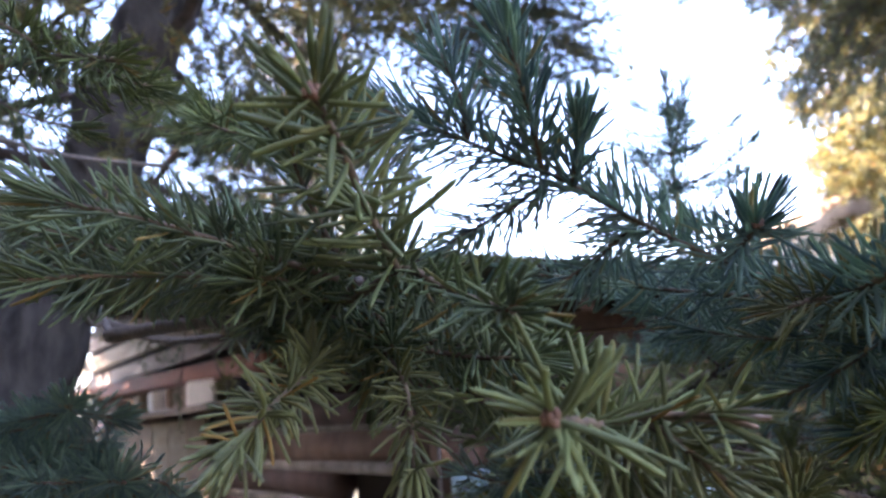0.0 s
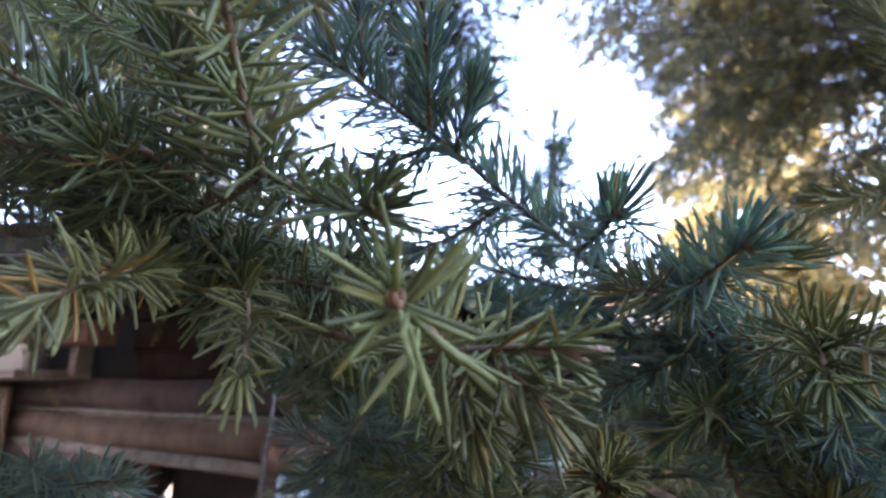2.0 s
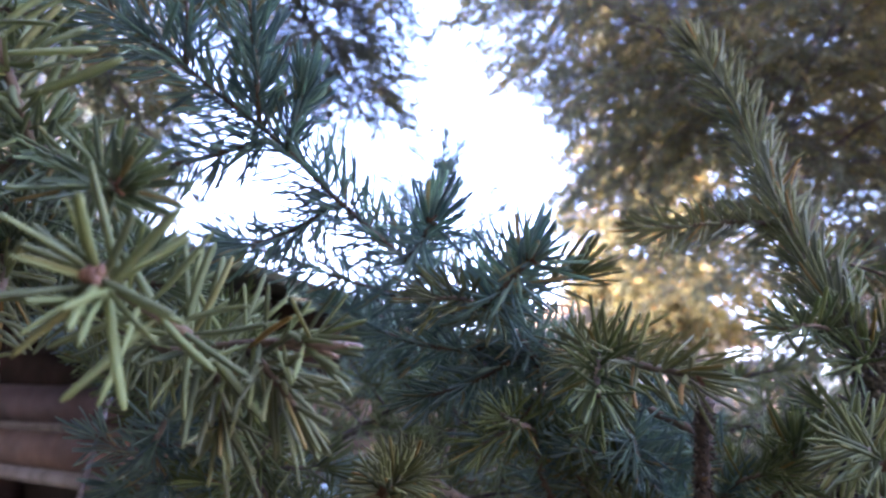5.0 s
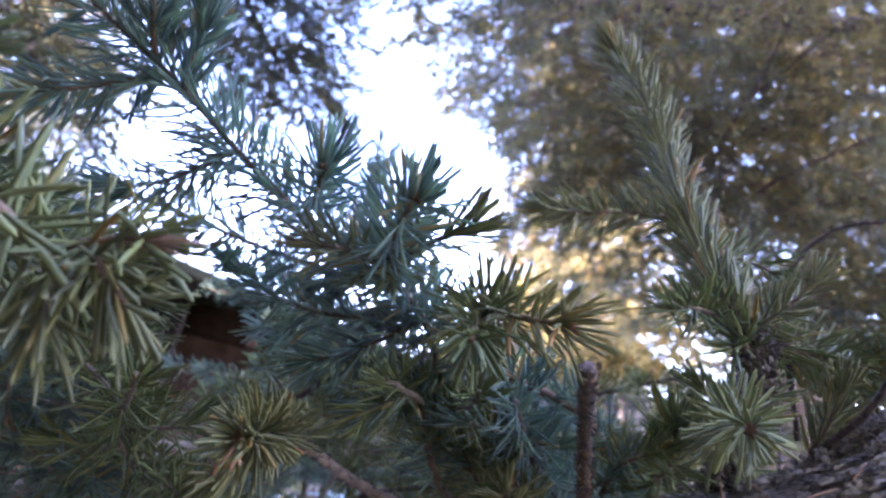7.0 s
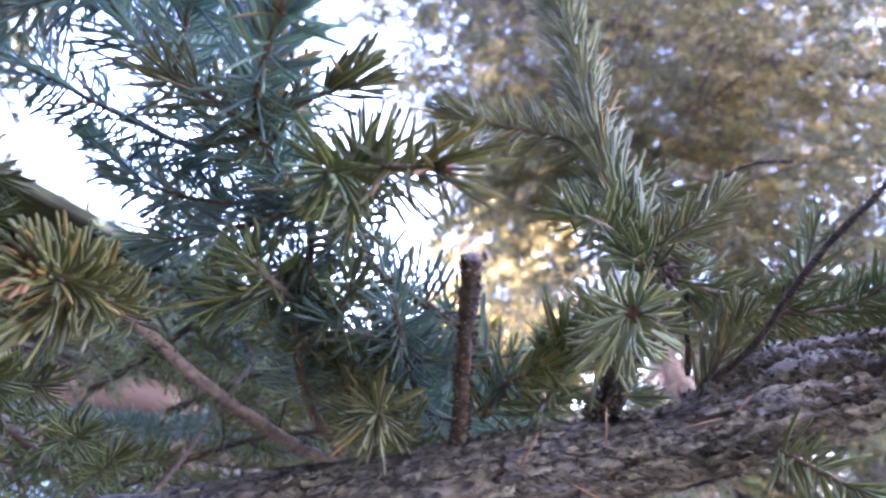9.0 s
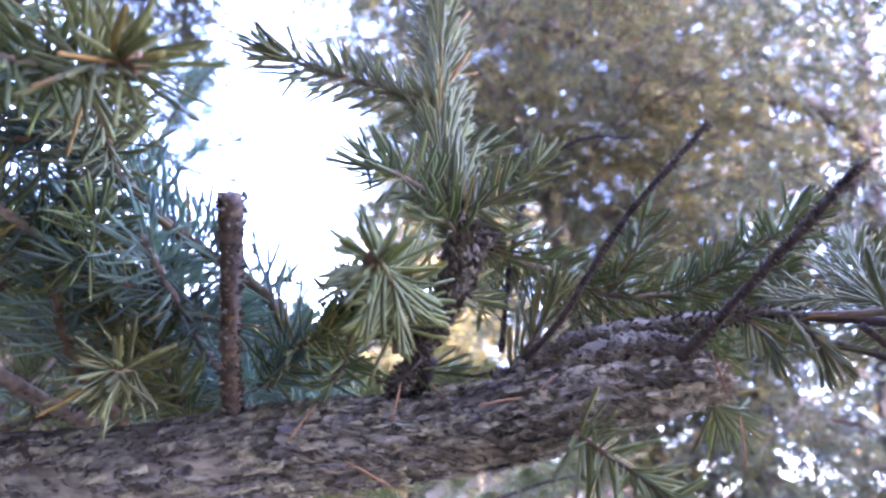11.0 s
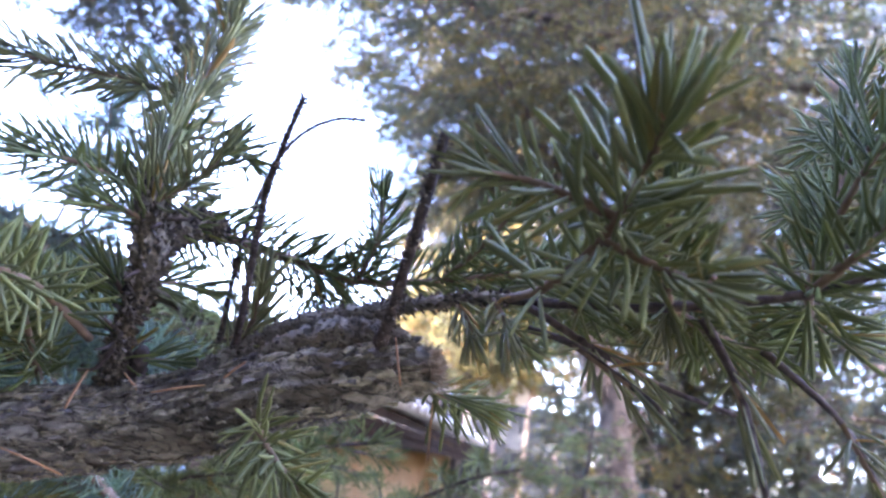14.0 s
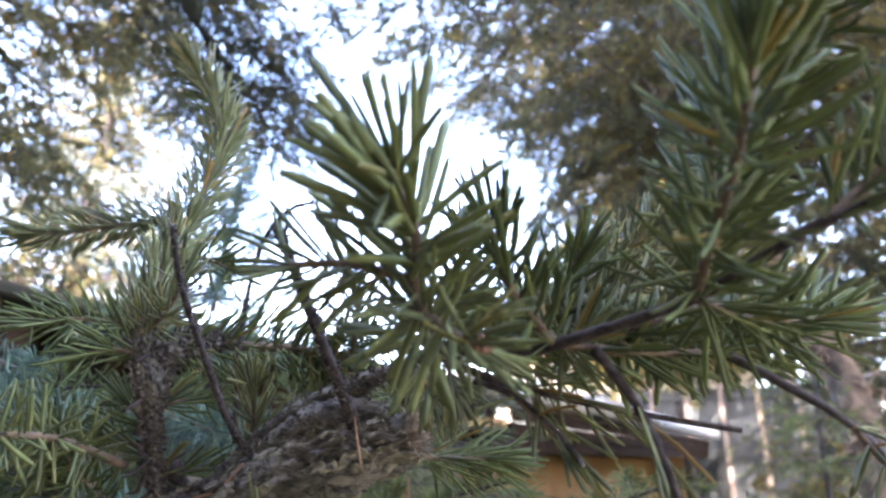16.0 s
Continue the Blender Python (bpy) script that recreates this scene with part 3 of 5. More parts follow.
# ---- trees of the background ----
def sprays(centres, ways, size, g, needles=18, length=0.02, width=0.003):
    """Small twigs, each a bunch of flat needles round a short axis; arrays for one mesh."""
    n = len(centres)
    t = g.random((n, needles))
    ang = g.random((n, needles)) * 2 * np.pi
    a = np.cross(ways, g.normal(0, 1, (n, 3)))
    a /= np.linalg.norm(a, axis=1)[:, None] + 1e-9
    b = np.cross(ways, a)
    out = np.cos(ang)[..., None] * a[:, None] + np.sin(ang)[..., None] * b[:, None]
    base = centres[:, None] + (t * size[:, None])[..., None] * ways[:, None]
    d = 0.70 * ways[:, None] + 0.72 * out + g.normal(0, 0.15, (n, needles, 3))
    d /= np.linalg.norm(d, axis=2)[..., None]
    ln = length * g.uniform(0.7, 1.25, (n, needles))
    side = np.cross(d, g.normal(0, 1, (n, needles, 3)))
    side /= np.linalg.norm(side, axis=2)[..., None] + 1e-9
    tip = base + ln[..., None] * d
    v = np.stack([base - side * width * 0.62, base + side * width * 0.62, tip], 2).reshape(-1, 3)
    f = np.arange(len(v)).reshape(-1, 3)
    # the axes themselves, as thin crossed strips
    w = 0.0016
    e = centres + ways * size[:, None]
    v2 = np.stack([centres - a * w, centres + a * w, e], 1).reshape(-1, 3)
    return v, f, v2, np.arange(len(v2)).reshape(-1, 3)


def in_sky_gap(p):
    """The open sky gap between the crowns, a wedge cut out from a point on the camera's path."""
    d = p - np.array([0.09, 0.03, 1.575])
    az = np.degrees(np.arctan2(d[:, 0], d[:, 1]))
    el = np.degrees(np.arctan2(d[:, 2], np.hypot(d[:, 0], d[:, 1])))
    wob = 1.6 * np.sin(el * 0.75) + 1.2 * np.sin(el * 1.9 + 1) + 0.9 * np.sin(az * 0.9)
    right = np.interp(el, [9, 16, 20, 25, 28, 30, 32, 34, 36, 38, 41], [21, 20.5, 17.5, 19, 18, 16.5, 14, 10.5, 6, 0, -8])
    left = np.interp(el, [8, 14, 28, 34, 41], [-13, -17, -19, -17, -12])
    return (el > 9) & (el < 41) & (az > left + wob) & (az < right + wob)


def foliage_tree(name, label, axis, radius, limbs, mats, g, needle=0.03, wide=0.12, needles=24, per_m=10, gap_step=0.05, bark=None, twigs=0.5, spray=(0.07, 0.19), hold=None, sides=12, trunk_label="", gap=True, category="tree", trunk="trunk", fine=False):
    """A conifer: tapered trunk along axis, limbs given as (height share, azimuth, length, rise, sag), crown of many small sprays."""
    tree = thing(name, label, category)
    line = spline(axis, 0.12)
    line = line + np.stack([0.012 * np.sin(np.arange(len(line)) * 0.9), 0.012 * np.cos(np.arange(len(line)) * 0.7), 0 * line[:, 0]], 1)
    girth = [radius * 1.3, radius, radius * 0.75, radius * 0.45, radius * 0.12]
    v, f = tube_arrays(spline(line, 0.035), girth, sides * 2, 0.13, len(name)) if fine else tube_arrays(line, girth, sides, 0.09, len(name))
    link_mesh(trunk, v, f, bark or M_TRUNK, tree, trunk_label)
    groups, axes = [[] for _ in mats], []
    for h, azi, ln, rise, sag in limbs:
        p0 = line[int(h * (len(line) - 1))]
        d = np.array([math.sin(radians(azi)), math.cos(radians(azi)), 0])
        t = np.linspace(0, 1, 12)[:, None]
        arc = p0 + d * ln * t + np.array([0, 0, 1]) * (rise * ln * t - sag * ln * t**2) + np.cumsum(g.normal(0, 0.010 * ln, (12, 3)), 0)
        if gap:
            clear = in_sky_gap(arc)
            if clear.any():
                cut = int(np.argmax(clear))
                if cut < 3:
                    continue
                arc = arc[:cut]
        if len(arc) < 3:
            continue
        v, f = tube_arrays(spline(arc, 0.18), [radius * 0.17, radius * 0.09, radius * 0.02], 4, 0.1, int(azi))
        link_mesh("limb", v, f, M_LIMB, tree)
        # branchlets to both sides that hang, each with sprays along it
        nb = max(4, int(ln * per_m))
        u = (np.arange(nb) + g.random(nb)) / nb * (len(arc) - 1.001)
        i = u.astype(int)
        at = arc[i] + (arc[i + 1] - arc[i]) * (u - i)[:, None]
        tan = arc[i + 1] - arc[i]
        tan /= np.linalg.norm(tan, axis=1)[:, None]
        lat = np.cross(tan, [0, 0, 1]) * np.where(np.arange(nb) % 2, 1.0, -1.0)[:, None]
        lat /= np.linalg.norm(lat, axis=1)[:, None] + 1e-9
        reach = np.clip(twigs * ln * g.uniform(0.45, 1.1, nb) * (0.35 + 0.65 * (1 - u / len(arc))), 0.08, 0.75)
        way = 0.60 * tan + 0.75 * lat + np.array([0, 0, -0.22]) + g.normal(0, 0.24, (nb, 3))
        way /= np.linalg.norm(way, axis=1)[:, None]
        bend = np.array([0, 0, -1.0]) * g.uniform(0.15, 0.65, nb)[:, None]
        spot = lambda k, t: at[k] + way[k] * (reach[k] * t)[:, None] + bend[k] * ((reach[k] * t) ** 2)[:, None]
        count = np.maximum(2, (reach / gap_step).astype(int))
        b = np.repeat(np.arange(nb), count)
        t = np.clip((np.concatenate([np.arange(c) for c in count]) + 0.5 + g.normal(0, 0.2, len(b))) / count[b], 0.04, 1.0)
        c = spot(b, t)
        run = way[b] + 2 * bend[b] * (reach[b] * t)[:, None]
        run /= np.linalg.norm(run, axis=1)[:, None]
        off = np.cross(run, np.array([0.2, 0.1, 1.0]) + g.normal(0, 0.35, (len(b), 3))) * np.where(g.random(len(b)) < 0.5, 1.0, -1.0)[:, None]
        off /= np.linalg.norm(off, axis=1)[:, None] + 1e-9
        way2 = 0.75 * run + 0.65 * off * (1 - 0.8 * t[:, None] ** 3) + np.array([0, 0, -0.18]) + g.normal(0, 0.15, (len(b), 3))
        way2 /= np.linalg.norm(way2, axis=1)[:, None]
        keep = np.ones(len(b), bool)
        stay = np.ones(nb, bool)
        middle, end = spot(np.arange(nb), np.full(nb, 0.5)), spot(np.arange(nb), np.ones(nb))
        for test in ((hold,) if hold else ()) + ((lambda q: ~in_sky_gap(q),) if gap else ()):
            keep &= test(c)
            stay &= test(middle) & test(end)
        # tone per branchlet: yellow stands in for sunlit clumps, dark for shaded ones
        which = np.clip((np.sin(at[:, 0] * 3.1) + np.sin(at[:, 1] * 2.7 + 1) + np.sin(at[:, 2] * 3.3 + 2) + g.normal(0, 0.6, nb)) * 0.25 + 0.5, 0, 0.999)
        which = (which * len(mats)).astype(int)[b]
        for k in range(len(mats)):
            m = keep & (which == k)
            groups[k].append((c[m], way2[m]))
        for p, q in ((at, middle), (middle, end)):
            axes.append(np.stack([p[stay], q[stay]], 1))
    for k, mat in enumerate(mats):
        c = np.vstack([q[0] for q in groups[k]])
        w = np.vstack([q[1] for q in groups[k]])
        if len(c):
            v, f, v2, f2 = sprays(c, w, g.uniform(*spray, len(c)), g, needles, needle, needle * wide)
            tagged(link_mesh("crown", v, f, mat, tree), kind="stuff")
            tagged(link_mesh("twig_mesh", v2, f2, M_LIMB, tree), kind="stuff")
    seg = np.vstack(axes)
    if len(seg):
        along = seg[:, 1] - seg[:, 0]
        a = np.cross(along, [0.3, 0.2, 0.9])
        a /= np.linalg.norm(a, axis=1)[:, None] + 1e-9
        o = np.cross(along, a)
        o /= np.linalg.norm(o, axis=1)[:, None] + 1e-9
        w = 0.022 * radius + 0.0009
        rim = np.stack([a, -0.5 * a + 0.87 * o, -0.5 * a - 0.87 * o], 1) * w
        v = np.concatenate([seg[:, :1] + rim, seg[:, 1:] + rim * 0.7], 1)
        f = np.array([[0, 1, 4, 3], [1, 2, 5, 4], [2, 0, 3, 5]])[None] + (np.arange(len(seg)) * 6)[:, None, None]
        tagged(link_mesh("branchlet_mesh", v.reshape(-1, 3), f.reshape(-1, 4), M_LIMB, tree), kind="stuff")
    return tree


def ring_limbs(g, n, h0, h1, l0, l1, rise=(0.0, 0.3), sag=(0.2, 0.5), az=(0, 360)):
    out = []
    for k in range(n):
        u = k / max(1, n - 1)
        out.append((h0 + (h1 - h0) * u, az[0] + (az[1] - az[0]) * ((k * 0.618) % 1.0), (l0 + (l1 - l0) * u) * g.uniform(0.8, 1.15), g.uniform(*rise), g.uniform(*sag)))
    return out


g1 = np.random.default_rng(21)


def far_enough(c):
    """Keeps the air round the near branch and the open yard before the shed free of far foliage."""
    d = np.hypot(c[:, 0] - 0.2, c[:, 1] - 0.1)
    az = np.degrees(np.arctan2(c[:, 0] - 0.3, c[:, 1]))
    yard = (az > 2) & (az < 34) & (c[:, 2] < 2.6) & (c[:, 1] < 7.0)
    return ((d > 0.95) | (c[:, 2] > 2.75)) & ~yard


# the spruce that the branch grows from
foliage_tree("spruce_tree", "big dark spruce whose low branches reach over the yard", [(-1.32, 0.75, 0), (-1.06, 0.92, 1.6), (-0.89, 1.02, 2.33), (-0.79, 1.08, 2.62), (-0.62, 1.2, 3.6), (-0.5, 1.3, 6.3)], 0.085,
             ring_limbs(g1, 70, 0.34, 0.92, 2.0, 0.5, (0.05, 0.35), (0.15, 0.4)), [M_FOL_OLIVE, M_FOL_DARK, M_FOL_OLIVE, M_FOL_SUNNY_YELLOW], g1, 0.027, 0.18, 24, 12, 0.05, spray=(0.06, 0.13), hold=far_enough, fine=True)
# a high bough of that spruce, hanging into the open sky
foliage_tree("spruce_bough", "high olive spruce bough hanging into the open sky", [(-0.62, 1.20, 3.60), (-0.42, 1.55, 3.22), (-0.24, 1.80, 2.95), (-0.13, 1.90, 2.82), (-0.03, 1.90, 2.69), (0.08, 1.88, 2.58)], 0.016,
             ring_limbs(g1, 64, 0.22, 0.98, 0.58, 0.24, (-0.3, 0.3), (0.1, 0.5)), [M_FOL_DARK, M_FOL_OLIVE, M_FOL_OLIVE, M_FOL_SUNNY_YELLOW], g1, 0.022, 0.18, 22, 34, 0.032, spray=(0.05, 0.10), gap=False, category="bough", trunk="stem", twigs=0.6)
# the big tree: thin pale trunk, dark hanging crown
foliage_tree("larch_tree", "tall conifer with dark olive hanging foliage and a pale trunk", [(2.32, 2.05, 0), (2.21, 2.22, 1.75), (2.12, 2.42, 2.4), (1.95, 2.8, 4.5), (1.9, 3.0, 8.0)], 0.062,
             ring_limbs(g1, 38, 0.385, 0.62, 2.1, 1.7, (0.1, 0.45), (0.15, 0.35), (195, 345)) + ring_limbs(g1, 36, 0.36, 0.62, 2.0, 1.5, (0.1, 0.5), (0.1, 0.4), (0, 200)) + ring_limbs(g1, 26, 0.60, 0.95, 1.7, 0.5, (0.1, 0.4), (0.1, 0.3)),
             [M_FOL_OLIVE, M_FOL_DARK, M_FOL_DARK, M_FOL_OLIVE, M_FOL_SUNNY_YELLOW], g1, 0.031, 0.22, 18, 15, 0.044, spray=(0.06, 0.14), fine=True, bark=M_TRUNK_PALE, hold=far_enough)
foliage_tree("spruce_tree", "bluish spruce in the yard behind the branch", [(4.4, 2.9, 0), (4.4, 2.9, 4.5), (4.4, 2.9, 10.0)], 0.08,
             ring_limbs(g1, 70, 0.09, 0.75, 2.0, 1.0, (0.0, 0.2), (0.2, 0.4)) + ring_limbs(g1, 24, 0.12, 0.36, 0.55, 0.8, (0.0, 0.2), (0.3, 0.6)), [M_FOL_OLIVE, M_FOL_DARK, M_FOL_BLUE], g1, 0.056, 0.28, 16, 13, 0.07, spray=(0.10, 0.20), hold=far_enough)
foliage_tree("spruce_tree", "tall spruce behind the cabin", [(-3.4, 7.4, 0), (-3.4, 7.4, 4.5), (-3.3, 7.4, 9.0)], 0.16,
             ring_limbs(g1, 84, 0.22, 0.96, 2.5, 0.4, (0.0, 0.2), (0.2, 0.4)), [M_FOL_BLUE, M_FOL_BLUE, M_FOL_DARK, M_FOL_OLIVE], g1, 0.08, 0.24, 15, 10, 0.10, spray=(0.16, 0.32))
foliage_tree("larch_tree", "sunlit yellow larch behind the shed", [(4.6, 8.6, 0), (4.6, 8.6, 3), (4.6, 8.6, 8.5)], 0.10,
             ring_limbs(g1, 90, 0.35, 0.95, 2.7, 0.7, (0.1, 0.4), (0.1, 0.3)), [M_FOL_SUNNY_YELLOW, M_FOL_OLIVE, M_FOL_SUNNY_YELLOW, M_FOL_SUNNY_YELLOW], g1, 0.085, 0.30, 14, 10, 0.085, spray=(0.14, 0.28))
foliage_tree("spruce_tree", "olive spruce with thin hanging twigs beside the shed", [(3.9, 3.5, 0), (3.9, 3.5, 4), (3.8, 3.6, 8.5)], 0.07,
             ring_limbs(g1, 70, 0.10, 0.75, 1.8, 0.8, (0.1, 0.4), (0.2, 0.4)) + ring_limbs(g1, 24, 0.14, 0.40, 0.55, 0.8, (0.0, 0.2), (0.3, 0.6)), [M_FOL_OLIVE, M_FOL_DARK, M_FOL_OLIVE, M_FOL_SUNNY_YELLOW], g1, 0.048, 0.26, 16, 14, 0.065, spray=(0.09, 0.20), hold=far_enough)
foliage_tree("young_spruce", "low dense young spruce in the shade of the branch", [(0.66, 1.62, 0), (0.66, 1.62, 0.9), (0.68, 1.60, 1.86)], 0.022,
             ring_limbs(g1, 60, 0.50, 0.97, 0.46, 0.07, (0.1, 0.3), (0.1, 0.3)), [M_FOL_DARK, M_NEEDLE, M_FOL_DARK], g1, 0.018, 0.16, 24, 30, 0.03, spray=(0.03, 0.07), gap=False)
foliage_tree("young_spruce", "small dense young spruce by the cabin corner", [(0.36, 1.72, 0), (0.36, 1.72, 0.8), (0.37, 1.70, 1.90)], 0.022,
             ring_limbs(g1, 60, 0.50, 0.98, 0.50, 0.12, (0.1, 0.3), (0.1, 0.3)), [M_FOL_DARK, M_NEEDLE, M_FOL_OLIVE], g1, 0.020, 0.18, 24, 28, 0.032, spray=(0.04, 0.08), gap=False)
foliage_tree("young_spruce", "low green young spruce in front of the shed", [(1.78, 1.86, 0), (1.78, 1.86, 0.8), (1.78, 1.84, 1.86)], 0.022,
             ring_limbs(g1, 60, 0.50, 0.98, 0.46, 0.10, (0.1, 0.3), (0.1, 0.3)), [M_FOL_DARK, M_NEEDLE, M_FOL_DARK], g1, 0.020, 0.18, 22, 28, 0.034, spray=(0.04, 0.08), gap=False)
foliage_tree("young_spruce", "low bushy green spruce under the branch", [(0.98, 1.42, 0), (0.98, 1.42, 0.7), (0.99, 1.41, 1.52)], 0.020,
             ring_limbs(g1, 54, 0.50, 0.98, 0.40, 0.07, (0.1, 0.3), (0.1, 0.3)), [M_FOL_DARK, M_NEEDLE, M_FOL_OLIVE], g1, 0.018, 0.17, 22, 30, 0.03, spray=(0.03, 0.07), gap=False)
foliage_tree("young_spruce", "soft green young spruce below the cabin eave", [(-0.10, 1.00, 0), (-0.10, 1.00, 0.8), (-0.09, 0.99, 1.74)], 0.020,
             ring_limbs(g1, 54, 0.55, 0.98, 0.34, 0.07, (0.1, 0.3), (0.1, 0.3)), [M_NEEDLE, M_FOL_DARK, M_FOL_OLIVE], g1, 0.018, 0.13, 22, 28, 0.032, spray=(0.03, 0.07), gap=False)
foliage_tree("young_spruce", "soft green young spruce beside the cabin wall", [(0.24, 1.26, 0), (0.24, 1.26, 0.8), (0.25, 1.25, 1.72)], 0.020,
             ring_limbs(g1, 54, 0.55, 0.98, 0.36, 0.08, (0.1, 0.3), (0.1, 0.3)), [M_NEEDLE, M_FOL_DARK, M_FOL_OLIVE], g1, 0.018, 0.13, 22, 28, 0.032, spray=(0.03, 0.07), gap=False)
foliage_tree("spruce_tree", "bluish green spruce with low sweeping limbs", [(3.35, 1.55, 0), (3.35, 1.55, 3.6), (3.35, 1.55, 7.4)], 0.06,
             ring_limbs(g1, 66, 0.12, 0.82, 1.2, 0.7, (0.0, 0.2), (0.2, 0.5)) + ring_limbs(g1, 20, 0.20, 0.42, 0.45, 0.5, (0.0, 0.2), (0.3, 0.6)), [M_FOL_BLUE, M_FOL_DARK, M_FOL_OLIVE], g1, 0.036, 0.22, 16, 14, 0.065, spray=(0.08, 0.16), hold=far_enough)
foliage_tree("spruce_tree", "dense dark spruce at the far side of the yard", [(6.6, 6.2, 0), (6.6, 6.2, 4.0), (6.6, 6.2, 9.0)], 0.12,
             ring_limbs(g1, 60, 0.06, 0.95, 2.6, 0.4, (0.0, 0.2), (0.2, 0.4)), [M_FOL_BLUE, M_FOL_DARK, M_FOL_OLIVE], g1, 0.09, 0.28, 12, 7, 0.11, spray=(0.16, 0.32))
# spruces added out of view, round and behind the path; the tall ones behind keep the sun off the branch
g2 = np.random.default_rng(91)
for x, y, top, reach in ((-2.6, -0.9, 9.5, 2.1), (-3.6, 2.0, 5.8, 1.6), (-4.4, 0.4, 6.0, 1.8), (-5.3, 2.1, 6.6, 1.5), (-1.4, -3.3, 12.5, 2.5), (0.2, -4.3, 14.0, 2.7), (-3.0, -2.8, 13.0, 2.5), (-0.7, -5.6, 14.5, 2.8), (1.9, -5.2, 12.5, 2.6), (8.6, -5.4, 6.0, 2.0), (9.2, 0.4, 6.0, 2.0)):
    foliage_tree("spruce_tree", "added dark spruce that shades the yard", [(x, y, 0), (x, y, top / 2), (x + 0.1, y, top)], 0.13,
                 ring_limbs(g2, 40 if top < 9 else 60, 0.12, 0.95, reach, 0.5, (0.0, 0.25), (0.2, 0.4)), [M_FOL_DARK, M_FOL_BLUE], g2, 0.17, 0.50, 6, 8, 0.10, spray=(0.15, 0.30), hold=far_enough)


# a heavy low limb of the big tree that crosses overhead, and dry curled twigs on its pale trunk
def overhead_limb():
    ob = thing("tree_limb", "heavy dark bare limb crossing overhead", "limb")
    tube("limb", [(4.4, 2.9, 3.25), (3.8, 2.1, 3.34), (3.1, 1.5, 3.48), (2.2, 1.8, 3.53), (1.6, 1.95, 3.55), (1.1, 2.05, 3.50), (0.6, 1.98, 3.44), (0.15, 1.85, 3.44)], [0.066, 0.060, 0.054, 0.048, 0.038, 0.026, 0.016, 0.008], M_TRUNK, ob, 10, 0.05, 0.12)
    g = np.random.default_rng(77)
    for k in range(70):
        u = g.random()
        p = np.array([3.1 - 2.3 * u, 1.5 + 0.55 * u ** 0.8, 3.48 + 0.07 * math.sin(2.6 * u)])
        pts = [p]
        d = np.array([g.normal(0, 0.5), g.normal(0, 0.5), -0.9])
        for s in range(5):
            d = d / np.linalg.norm(d) + np.array([g.normal(0, 0.35), g.normal(0, 0.35), -0.25])
            pts.append(pts[-1] + d / np.linalg.norm(d) * g.uniform(0.03, 0.085))
        twig = tube("bare_twig", pts, [0.0045, 0.003, 0.0015], M_LIMB, ob, 6, 0.03, 0.1)
        for s in (2, 3):
            e = pts[s] + g.normal(0, 0.05, 3) + np.array([0, 0, -0.03])
            tube("side_twig", [pts[s], (pts[s] + e) / 2 + g.normal(0, 0.008, 3), e], [0.0025, 0.0018, 0.001], M_LIMB, twig, 5, 0.03, 0.1)


overhead_limb()


def dry_twigs():
    g = np.random.default_rng(78)
    ob = thing("twig_tangle", "tangle of pale dry curled twigs on the trunk", "twigs")
    for k in range(90):
        z = g.uniform(1.35, 2.35)
        az = g.uniform(-2.6, 0.9)
        p = np.array([2.32 - 0.063 * z - 0.08 * max(0, z - 1.75) + 0.055 * math.sin(az), 2.05 + 0.097 * z + 0.21 * max(0, z - 1.75) - 0.055 * math.cos(az), z])
        pts, d = [p], np.array([math.sin(az) * 0.8, -abs(math.cos(az)) * 0.8, 0.25])
        for s in range(6):
            d = d + g.normal(0, 0.45, 3) + np.array([0, 0, -0.22])
            d /= np.linalg.norm(d)
            pts.append(pts[-1] + d * g.uniform(0.014, 0.045))
        tube("twig", pts, [0.0050, 0.0035, 0.0018], M_DRY, ob, 6, 0.02, 0.12)


dry_twigs()

# ---- the branch in front ----
LIMB = [(-1.08, 0.96, 1.26), (-0.55, 0.70, 1.34), (-0.15, 0.49, 1.42), (0.06, 0.40, 1.472), (0.20, 0.345, 1.514), (0.26, 0.326, 1.536), (0.306, 0.312, 1.549), (0.345, 0.292, 1.563), (0.395, 0.265, 1.588), (0.433, 0.244, 1.600)]


